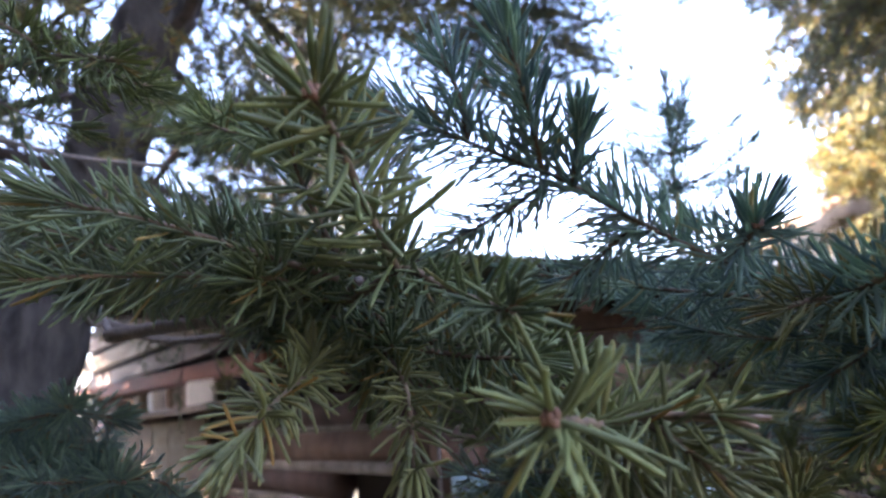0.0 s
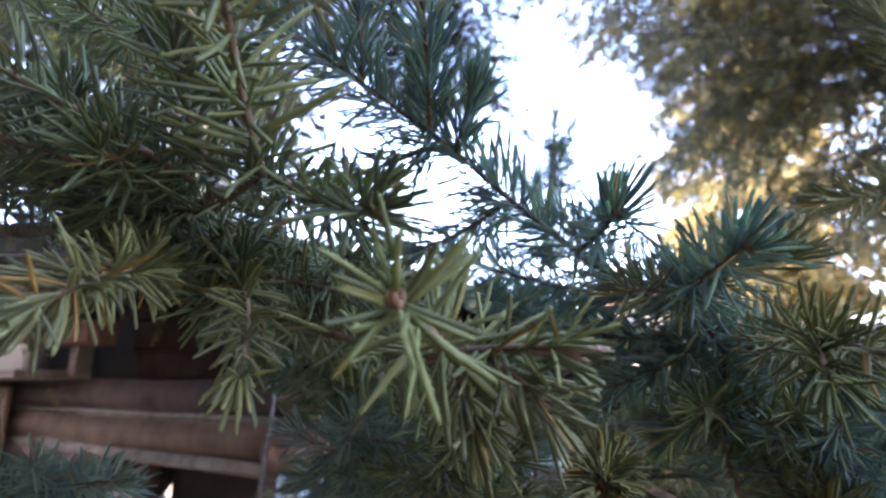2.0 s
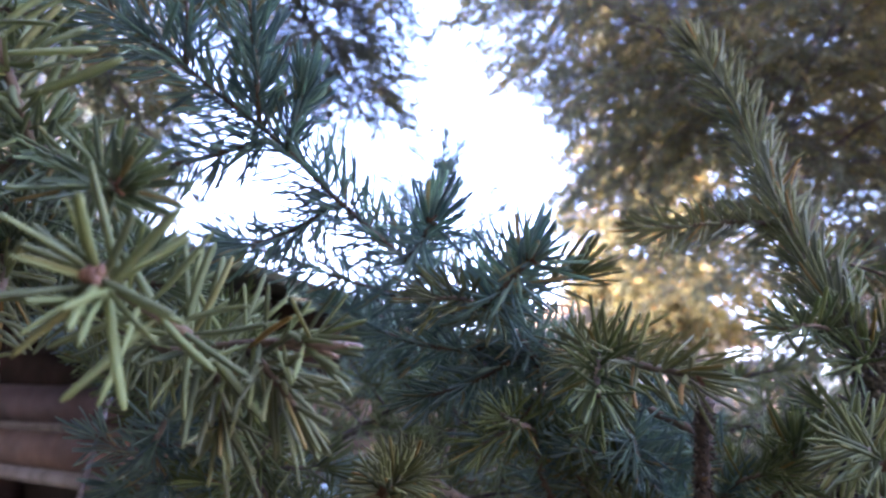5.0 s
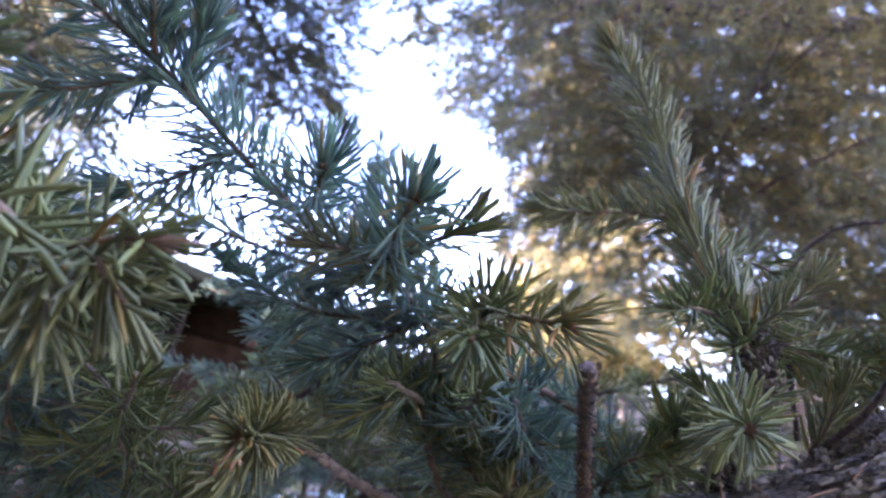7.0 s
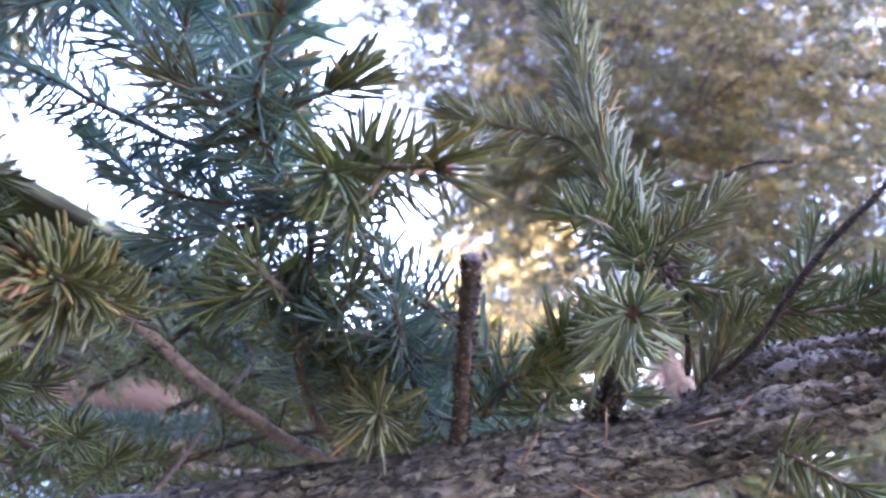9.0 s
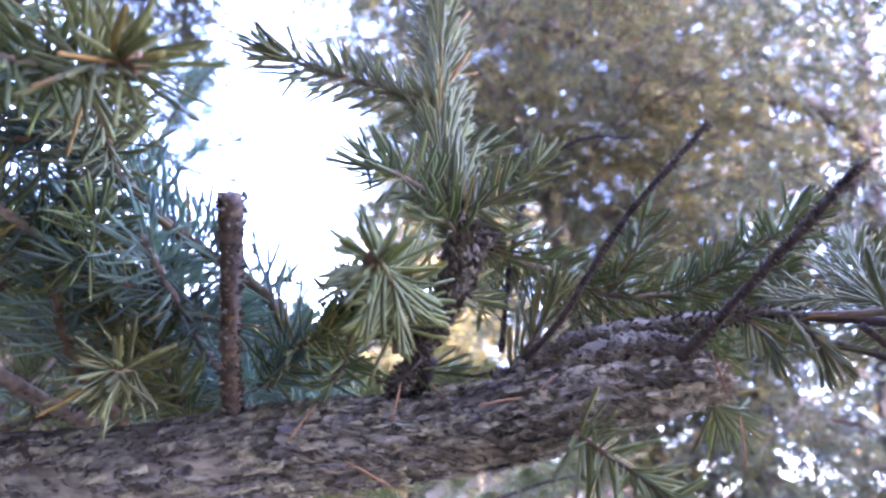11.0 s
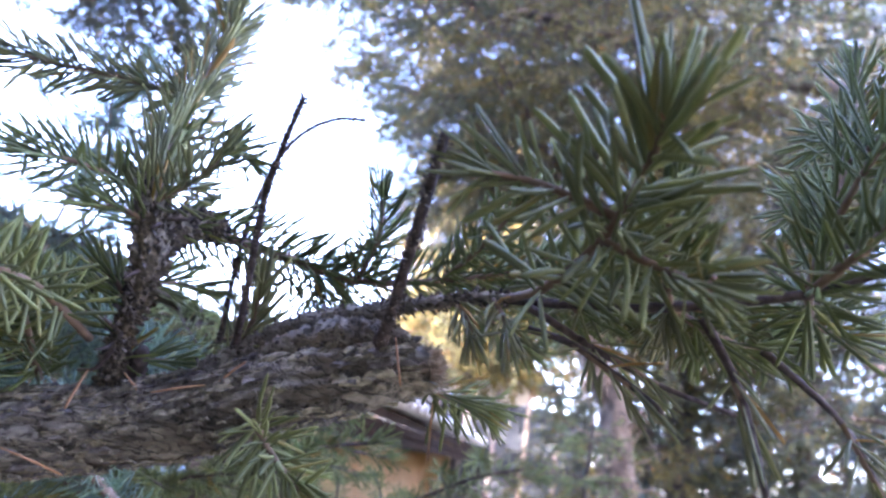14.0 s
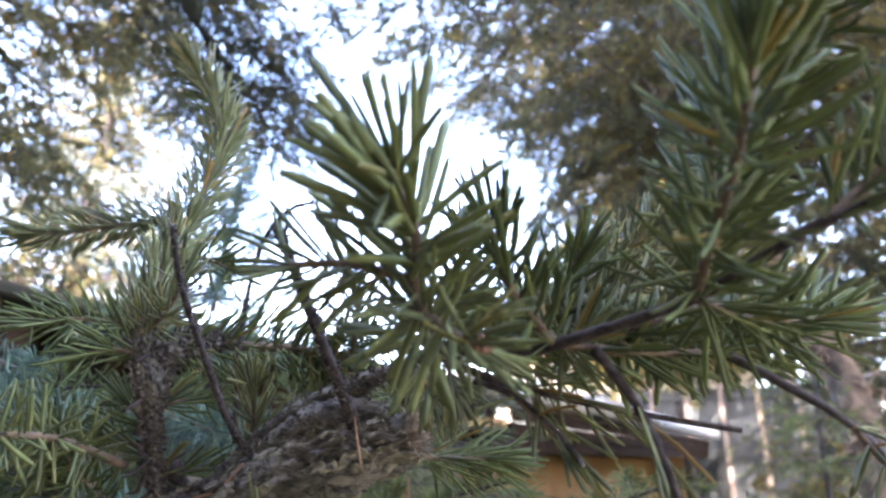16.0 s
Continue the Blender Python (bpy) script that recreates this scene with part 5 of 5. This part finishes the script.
shoot(branch, [(-0.004, 0.298, 1.735), (-0.034, 0.300, 1.722), (-0.062, 0.300, 1.712)], length=0.020, per_cm=13, mat=M_NEEDLE_BLUE_GLARE, lift=-0.1)
shoot(branch, [(-0.040, 0.270, 1.755), (-0.040, 0.262, 1.775), (-0.045, 0.255, 1.795)], length=0.021, per_cm=13, mat=M_NEEDLE_BLUE_GLARE)
shoot(branch, [(0.035, 0.308, 1.708), (0.005, 0.318, 1.690), (-0.02, 0.322, 1.682)], length=0.020, per_cm=13, mat=M_NEEDLE_BLUE_GLARE, lift=-0.1)
shoot(branch, [(0.140, 0.322, 1.645), (0.105, 0.345, 1.640), (0.066, 0.372, 1.650), (0.035, 0.390, 1.672)], length=0.021, per_cm=14, mat=M_NEEDLE_BLUE_GLARE)
shoot(branch, [(0.140, 0.320, 1.640), (0.112, 0.325, 1.622), (0.085, 0.335, 1.612)], length=0.020, per_cm=14, mat=M_NEEDLE_BLUE_GLARE, lift=0)
shoot(branch, [(0.150, 0.330, 1.618), (0.135, 0.330, 1.600), (0.118, 0.335, 1.590)], length=0.020, per_cm=14, mat=M_NEEDLE_BLUE_GLARE, lift=0)
shoot(branch, [(0.105, 0.345, 1.660), (0.055, 0.358, 1.674), (0.005, 0.368, 1.690), (-0.035, 0.374, 1.702)], r=(0.0016, 0.001), length=0.022, per_cm=12, mat=M_NEEDLE_BLUE_GLARE, lift=0.05)
# --- twig that comes up behind it and ends in a tuft
V = [(0.200, 0.405, 1.535), (0.172, 0.38, 1.556), (0.151, 0.346, 1.592), (0.146, 0.324, 1.630), (0.114, 0.294, 1.655), (0.108, 0.258, 1.656), (0.109, 0.216, 1.661)]
shoot(branch, V, r=(0.0030, 0.0020, 0.0012), length=0.023, per_cm=13, bare=0.12, fan=26, mat=M_NEEDLE_BLUE_GLARE, bud=True)
shoot(branch, [(0.165, 0.325, 1.628), (0.156, 0.285, 1.634), (0.150, 0.250, 1.632), (0.156, 0.222, 1.624), (0.166, 0.205, 1.620)], r=(0.0018, 0.0012), length=0.021, per_cm=13, lift=0.05, fan=24, mat=M_NEEDLE_PALE, bud=True)
shoot(branch, [(0.150, 0.250, 1.632), (0.140, 0.232, 1.622), (0.133, 0.215, 1.612)], length=0.020, per_cm=12, lift=-0.1, mat=M_NEEDLE)
shoot(branch, [(0.118, 0.296, 1.652), (0.095, 0.275, 1.655), (0.078, 0.262, 1.652)], length=0.020, per_cm=12, mat=M_NEEDLE_PALE)
shoot(branch, [(0.112, 0.285, 1.655), (0.128, 0.262, 1.662), (0.140, 0.246, 1.664)], length=0.020, per_cm=12, mat=M_NEEDLE_PALE)
# --- low grey twig with a pale tuft
g6 = np.random.default_rng(66)
LOW = [(0.215, 0.420, 1.525), (0.172, 0.408, 1.536), (0.120, 0.360, 1.556), (0.088, 0.325, 1.573), (0.072, 0.285, 1.577), (0.062, 0.252, 1.574)]
low = shoot(branch, LOW, r=(0.0040, 0.0034, 0.0025, 0.0016), length=0.0175, per_cm=13, bare=0.70, fan=24, mat=M_NEEDLE_PALE, bark=M_TWIG_GREY, bud=True)
scales(low, LOW, [0.0040, 0.0034, 0.0025, 0.0016], 420, 41, 0.0014)
shoot(branch, [(0.074, 0.290, 1.577), (0.064, 0.280, 1.567), (0.056, 0.272, 1.558)], length=0.016, per_cm=11, lift=-0.2, mat=M_NEEDLE_PALE)
tuft0 = np.array(LOW[-1]) + g6.normal(0, 0.003, (5, 3))
tuft1 = np.array([-0.3, -0.5, -0.5]) + g6.normal(0, 0.35, (5, 3))
tagged(link_mesh("withered_foliage", *needle_arrays(tuft0, tuft1 / np.linalg.norm(tuft1, axis=1)[:, None], g6.normal(0, 0.05, (5, 3)), g6.uniform(0.010, 0.016, 5), np.full(5, 0.0019), 5), M_NEEDLE_DRY, low, "a few dry orange-brown needles"), kind="stuff")

# --- the near bough on the other side: star-shaped tip, brown tip and the twigs behind
left = thing("spruce_branch", "near drooping spruce bough with star-shaped shoot tips", "branch")
tube("twig_stem", [(-0.42, 0.46, 1.72), (-0.27, 0.36, 1.702), (-0.17, 0.30, 1.688), (-0.115, 0.262, 1.683), (-0.090, 0.235, 1.688)], [0.007, 0.005, 0.0035, 0.0022], M_TWIG_GREY, left, 10, 0.005, 0.1)
shoot(left, [(-0.135, 0.268, 1.69), (-0.099, 0.246, 1.682), (-0.066, 0.217, 1.686), (-0.048, 0.207, 1.675), (-0.030, 0.186, 1.664), (-0.018, 0.166, 1.658)], r=(0.0022, 0.0012), length=0.020, per_cm=14, fan=18, mat=M_NEEDLE_SOFT, bud=True)
shoot(left, [(-0.066, 0.215, 1.684), (-0.066, 0.200, 1.695), (-0.067, 0.186, 1.706), (-0.064, 0.160, 1.718), (-0.060, 0.134, 1.722)], r=(0.0017, 0.0012), length=0.025, per_cm=9, fan=22, mat=M_NEEDLE_SOFT, single=True, bud=True, label="near upright shoot with a dark red bud")
shoot(left, [(-0.090, 0.232, 1.690), (-0.092, 0.210, 1.701), (-0.090, 0.190, 1.714), (-0.088, 0.172, 1.73)], length=0.021, per_cm=13, mat=M_NEEDLE_SOFT)
shoot(left, [(-0.100, 0.235, 1.690), (-0.125, 0.205, 1.702), (-0.155, 0.180, 1.715), (-0.185, 0.165, 1.725)], r=(0.0016, 0.001), length=0.022, per_cm=13, mat=M_NEEDLE_SOFT)
shoot(left, [(-0.120, 0.262, 1.685), (-0.149, 0.226, 1.697), (-0.180, 0.200, 1.700), (-0.210, 0.18, 1.70)], length=0.021, per_cm=13, mat=M_NEEDLE_SOFT)
shoot(left, [(-0.13, 0.27, 1.685), (-0.118, 0.222, 1.690), (-0.119, 0.195, 1.688)], length=0.021, per_cm=13, mat=M_NEEDLE_SOFT)
shoot(left, [(-0.15, 0.28, 1.685), (-0.175, 0.255, 1.705), (-0.21, 0.235, 1.722), (-0.24, 0.215, 1.735)], length=0.021, per_cm=13, mat=M_NEEDLE_SOFT)
shoot(left, [(-0.15, 0.30, 1.672), (-0.132, 0.27, 1.664), (-0.116, 0.24, 1.656), (-0.108, 0.205, 1.647), (-0.107, 0.180, 1.638), (-0.110, 0.163, 1.628)], r=(0.0018, 0.001), length=0.0175, per_cm=17, lift=-0.1, mat=M_NEEDLE_PALE, fan=20, spread=72)
shoot(left, [(-0.10, 0.255, 1.672), (-0.085, 0.245, 1.655), (-0.073, 0.229, 1.641), (-0.067, 0.212, 1.625), (-0.064, 0.200, 1.610)], r=(0.0016, 0.001), length=0.0165, per_cm=16, lift=-0.2, mat=M_NEEDLE_PALE, fan=16, spread=72)
shoot(left, [(-0.09, 0.25, 1.675), (-0.08, 0.255, 1.660), (-0.05, 0.25, 1.650), (-0.02, 0.235, 1.645)], length=0.020, per_cm=13, mat=M_NEEDLE_SOFT, lift=0)
shoot(left, [(-0.12, 0.29, 1.665), (-0.10, 0.27, 1.655), (-0.095, 0.25, 1.64)], length=0.020, per_cm=13, mat=M_NEEDLE_SOFT)
for n, pts in enumerate([
    [(-0.42, 0.42, 1.77), (-0.31, 0.32, 1.755), (-0.20, 0.27, 1.732), (-0.125, 0.228, 1.710)],
    [(-0.42, 0.42, 1.75), (-0.33, 0.35, 1.735), (-0.22, 0.30, 1.712), (-0.145, 0.263, 1.69)],
    [(-0.26, 0.40, 1.695), (-0.18, 0.345, 1.692), (-0.125, 0.30, 1.688), (-0.085, 0.275, 1.682)],
    [(-0.22, 0.385, 1.690), (-0.15, 0.33, 1.678), (-0.08, 0.28, 1.662), (-0.02, 0.25, 1.645)],
]):
    bough(left, pts, 0.065, 0.024, 0.0, r=(0.003, 0.0012), mat=M_NEEDLE_SOFT, seed=n + 91, length=0.020, per_cm=12, start=0.25)
STAR_STEM = [(-0.13, 0.305, 1.655), (-0.08, 0.275, 1.642), (-0.035, 0.238, 1.628), (-0.010, 0.213, 1.620), (0.012, 0.200, 1.622), (0.028, 0.187, 1.622), (0.036, 0.181, 1.6215)]
shoot(left, STAR_STEM, r=(0.0026, 0.0018, 0.0012), length=0.019, per_cm=7, lift=-0.15, bare=0.3, fan=12, single=True, label="near shoot with a brown withered tip")
shoot(left, [(0.000, 0.208, 1.620), (0.000, 0.185, 1.6225), (-0.006, 0.160, 1.6265), (-0.010, 0.143, 1.6290)], r=(0.0016, 0.0014), length=0.0250, per_cm=5, lift=0.02, fan=30, spread=84, single=True, bud=True, label="star of fresh needles round a red bud")
shoot(left, [(0.014, 0.199, 1.621), (0.024, 0.190, 1.612), (0.032, 0.184, 1.603)], length=0.019, per_cm=12, lift=-0.25, mat=M_NEEDLE_PALE)
shoot(left, [(0.005, 0.205, 1.618), (0.008, 0.200, 1.605), (0.012, 0.195, 1.596)], length=0.018, per_cm=12, lift=-0.3, mat=M_NEEDLE_PALE)
wn0 = np.array(STAR_STEM[-1]) + np.outer(g6.uniform(-1, 0, 8), np.array([0.016, -0.012, 0.0005])) + g6.normal(0, 0.0006, (8, 3))
wn1 = np.array([0.88, -0.42, 0.0]) + g6.normal(0, 0.13, (8, 3))
tagged(link_mesh("withered_foliage", *needle_arrays(wn0, wn1 / np.linalg.norm(wn1, axis=1)[:, None], g6.normal(0, 0.05, (8, 3)), g6.uniform(0.013, 0.018, 8), np.full(8, 0.0025), 6), M_WITHERED, left, "brown withered needles"), kind="stuff")

# --- darker boughs behind and below
back = thing("spruce_branch", "shaded lower spruce bough behind the near twigs", "branch")
for n, pts in enumerate([
    [(0.30, 0.50, 1.50), (0.22, 0.42, 1.555), (0.17, 0.36, 1.590), (0.12, 0.30, 1.605)],
    [(0.34, 0.52, 1.48), (0.27, 0.42, 1.545), (0.22, 0.36, 1.575), (0.18, 0.29, 1.600)],
    [(0.10, 0.60, 1.46), (0.03, 0.48, 1.52), (0.00, 0.38, 1.565), (0.015, 0.30, 1.595)],
    [(0.02, 0.62, 1.48), (-0.04, 0.50, 1.53), (-0.06, 0.40, 1.57), (-0.04, 0.33, 1.60)],
    [(-0.02, 0.58, 1.55), (-0.05, 0.46, 1.60), (-0.04, 0.36, 1.63), (-0.01, 0.30, 1.64)],
    [(0.16, 0.64, 1.60), (0.125, 0.56, 1.642), (0.09, 0.49, 1.668), (0.06, 0.43, 1.682)],
    [(-0.10, 0.62, 1.58), (-0.08, 0.50, 1.62), (-0.05, 0.42, 1.645), (-0.015, 0.345, 1.655)],
    [(-0.16, 0.60, 1.62), (-0.13, 0.50, 1.655), (-0.09, 0.42, 1.675), (-0.06, 0.36, 1.685)],
]):
    bough(back, pts, 0.075, 0.026, -0.1, mat=M_NEEDLE_BLUE_GLARE if n % 2 else M_NEEDLE, seed=n + 3, length=0.020, bark=M_TWIG_GREY)
under = thing("spruce_branch", "soft green spruce boughs hanging below the limb", "branch")
for n, pts in enumerate([
    [(0.05, 0.90, 1.36), (0.14, 0.75, 1.43), (0.22, 0.62, 1.49), (0.30, 0.55, 1.515)],
    [(0.20, 0.95, 1.38), (0.29, 0.78, 1.45), (0.37, 0.64, 1.505), (0.45, 0.56, 1.53)],
    [(0.35, 0.95, 1.42), (0.42, 0.78, 1.49), (0.48, 0.66, 1.545), (0.54, 0.58, 1.57)],
    [(0.60, 1.00, 1.42), (0.66, 0.82, 1.49), (0.70, 0.70, 1.545), (0.73, 0.62, 1.57)],
    [(0.0, 0.85, 1.42), (0.08, 0.70, 1.48), (0.16, 0.60, 1.53), (0.22, 0.52, 1.55)],
    [(0.10, 0.80, 1.55), (0.18, 0.66, 1.60), (0.24, 0.56, 1.63), (0.28, 0.48, 1.65)],
    [(0.22, 0.95, 1.56), (0.32, 0.75, 1.60), (0.37, 0.62, 1.635), (0.42, 0.50, 1.655)],
    [(0.30, 0.95, 1.52), (0.40, 0.75, 1.57), (0.44, 0.62, 1.60), (0.47, 0.50, 1.625)],
    [(0.02, 0.80, 1.56), (0.08, 0.66, 1.60), (0.12, 0.56, 1.63), (0.17, 0.46, 1.65)],
]):
    bough(under, pts, 0.12, 0.03, -0.1, r=(0.005, 0.0015), mat=M_NEEDLE, seed=n + 121, length=0.021, per_cm=7, bark=M_LIMB)
lower = thing("spruce_branch", "low bluish spruce bough beside the cabin wall", "branch")
for n, pts in enumerate([
    [(-0.70, 0.55, 1.50), (-0.50, 0.46, 1.545), (-0.38, 0.40, 1.57), (-0.27, 0.33, 1.585)],
    [(-0.60, 0.45, 1.56), (-0.42, 0.38, 1.60), (-0.32, 0.33, 1.61), (-0.25, 0.28, 1.61)],
    [(-0.55, 0.62, 1.44), (-0.38, 0.50, 1.50), (-0.28, 0.42, 1.54), (-0.18, 0.36, 1.56)],
    [(-0.62, 0.5, 1.645), (-0.47, 0.42, 1.648), (-0.37, 0.36, 1.652), (-0.315, 0.31, 1.655)],
    [(-0.66, 0.52, 1.60), (-0.50, 0.44, 1.605), (-0.40, 0.37, 1.615), (-0.34, 0.32, 1.62)],
]):
    bough(lower, pts, 0.09, 0.028, -0.1, mat=M_NEEDLE_BLUE_GLARE, seed=n + 33, length=0.019)

# --- upper bough at the near right corner and top left
upper = thing("spruce_branch", "upper spruce bough hanging over the cabin side", "branch")
for n, pts in enumerate([
    [(-0.45, 0.62, 1.98), (-0.30, 0.46, 1.90), (-0.20, 0.34, 1.82), (-0.14, 0.26, 1.78)],
    [(-0.464, 0.288, 1.885), (-0.349, 0.273, 1.873), (-0.266, 0.254, 1.851), (-0.213, 0.239, 1.827)],
]):
    bough(upper, pts, 0.10, 0.03, 0.0, mat=M_NEEDLE, seed=n + 53, length=0.020)


# ---- the stems that carry these boughs, out from the trunk and the limb ----
def carry(parent, hub, ends, thick=0.008, thin=0.0035):
    """A stem along hub, and from its nearest point a thinner one to each bough."""
    tube("stem", hub, [thick, thick * 0.75, thick * 0.45], M_TWIG_GREY, parent, 8, 0.03, 0.1)
    line = spline(hub, 0.03)
    for e in ends:
        e = np.array(e)
        k = int(np.argmin(np.linalg.norm(line - e, axis=1)))
        k = max(0, k - 3)
        mid = (line[k] + e) / 2 + np.array([0, 0, -0.012])
        tube("stem", [line[k], mid, e], [thin, thin * 0.8, thin * 0.7], M_TWIG_GREY, parent, 6, 0.02, 0.1)


carry(left, [(-0.97, 0.98, 1.86), (-0.70, 0.73, 1.83), (-0.42, 0.46, 1.72)], [(-0.42, 0.42, 1.77), (-0.42, 0.42, 1.75), (-0.26, 0.40, 1.695), (-0.22, 0.385, 1.690)])
carry(back, [(-0.15, 0.49, 1.42), (0.02, 0.56, 1.44), (0.20, 0.56, 1.455), (0.34, 0.52, 1.48)], [(0.30, 0.50, 1.50), (0.10, 0.60, 1.46), (0.02, 0.62, 1.48), (-0.02, 0.58, 1.55), (0.16, 0.64, 1.60), (-0.10, 0.62, 1.58), (-0.16, 0.60, 1.62)], 0.006, 0.003)
carry(under, [(-1.06, 0.92, 1.33), (-0.5, 1.0, 1.35), (0.0, 0.97, 1.355), (0.6, 1.02, 1.40)], [(0.05, 0.90, 1.36), (0.20, 0.95, 1.38), (0.35, 0.95, 1.42), (0.60, 1.00, 1.42), (0.0, 0.85, 1.42), (0.10, 0.80, 1.55), (0.22, 0.95, 1.56), (0.30, 0.95, 1.52), (0.02, 0.80, 1.56)], 0.012, 0.004)
carry(lower, [(-1.06, 0.92, 1.42), (-0.85, 0.75, 1.47), (-0.70, 0.55, 1.50)], [(-0.60, 0.45, 1.56), (-0.55, 0.62, 1.44), (-0.62, 0.50, 1.645), (-0.66, 0.52, 1.60)])
carry(upper, [(-0.96, 0.99, 1.94), (-0.68, 0.80, 1.97), (-0.45, 0.62, 1.98)], [(-0.464, 0.288, 1.885)])
carry(branch, [(-0.15, 0.49, 1.42), (0.10, 0.66, 1.46), (0.30, 0.70, 1.50), (0.40, 0.70, 1.52)], [(0.33, 0.66, 1.55), (0.27, 0.66, 1.56)], 0.006, 0.003)


# ---- young spruce whose tip stands against the sky ----
def young_spruce():
    tree = thing("young_spruce", "young spruce with a slender tip against the sky", "tree")
    axis = [(0.09, 0.93, 0.0), (0.11, 0.92, 0.9), (0.14, 0.91, 1.70), (0.155, 0.90, 1.87), (0.172, 0.897, 2.042)]
    tube("trunk", axis, [0.022, 0.016, 0.009, 0.004, 0.002], M_TWIG_GREY, tree, 10, 0.03, 0.08)
    shoot(tree, [(0.149, 0.905, 1.80), (0.158, 0.90, 1.91), (0.172, 0.897, 2.042)], r=(0.004, 0.002), length=0.022, per_cm=12, spread=55, mat=M_NEEDLE_BLUE_GLARE, name="leader")
    for z, n, ln, rise in ((1.985, 3, 0.045, 0.6), (1.955, 3, 0.06, 0.4), (1.925, 5, 0.09, 0.25), (1.87, 5, 0.125, 0.2), (1.82, 5, 0.15, 0.12), (1.75, 6, 0.18, 0.05), (1.65, 6, 0.20, 0.0), (1.54, 6, 0.23, -0.05)):
        for k in range(n):
            az = 6.283 * (k / n) + z * 9
            p = np.array([0.155 + (z - 1.87) * 0.1, 0.90, z])
            d = np.array([math.cos(az), math.sin(az), rise])
            pts = [p, p + d * ln * 0.5 + np.array([0, 0, -0.008]), p + d * ln]
            if ln > 0.15:
                bough(tree, pts, 0.06, 0.035, 0.0, r=(0.003, 0.0012), mat=M_NEEDLE_BLUE_GLARE, per_cm=8, seed=int(z * 100) + k)
            else:
                shoot(tree, pts, length=0.020, per_cm=10, mat=M_NEEDLE_BLUE_GLARE, rings=3)
    return tree


young_spruce()


# ---- dry needles lying on the limb ----
def fallen(at, way, ln):
    v, f = needle_arrays(np.zeros((1, 3)), np.array([way], float) / np.linalg.norm(way), np.array([[0.05, 0.02, -0.06]]), np.array([ln]), np.array([0.0014]), 5)
    ob = link_mesh("fallen_needle", v, f, M_NEEDLE_DRY)
    ob.location = at
    tagged(ob, "dry orange-brown needle lying on the bark", "needle", "dry needles on the limb")


for at_, way_, ln_ in (((0.343, 0.272, 1.574), (-0.9, 0.1, -0.25), 0.022), ((0.347, 0.270, 1.575), (0.5, -0.2, 0.75), 0.016), ((0.408, 0.2275, 1.606), (0.15, -0.3, -0.9), 0.020), ((0.310, 0.294, 1.5735), (0.6, -0.35, -0.5), 0.012),
                       ((0.296, 0.297, 1.572), (-0.2, -0.3, -0.85), 0.018), ((0.262, 0.300, 1.556), (-0.4, -0.15, -0.6), 0.020), ((0.276, 0.292, 1.536), (0.8, 0.1, -0.2), 0.024), ((0.431, 0.230, 1.583), (0.02, -0.1, -1.0), 0.022)):
    fallen(at_, way_, ln_)
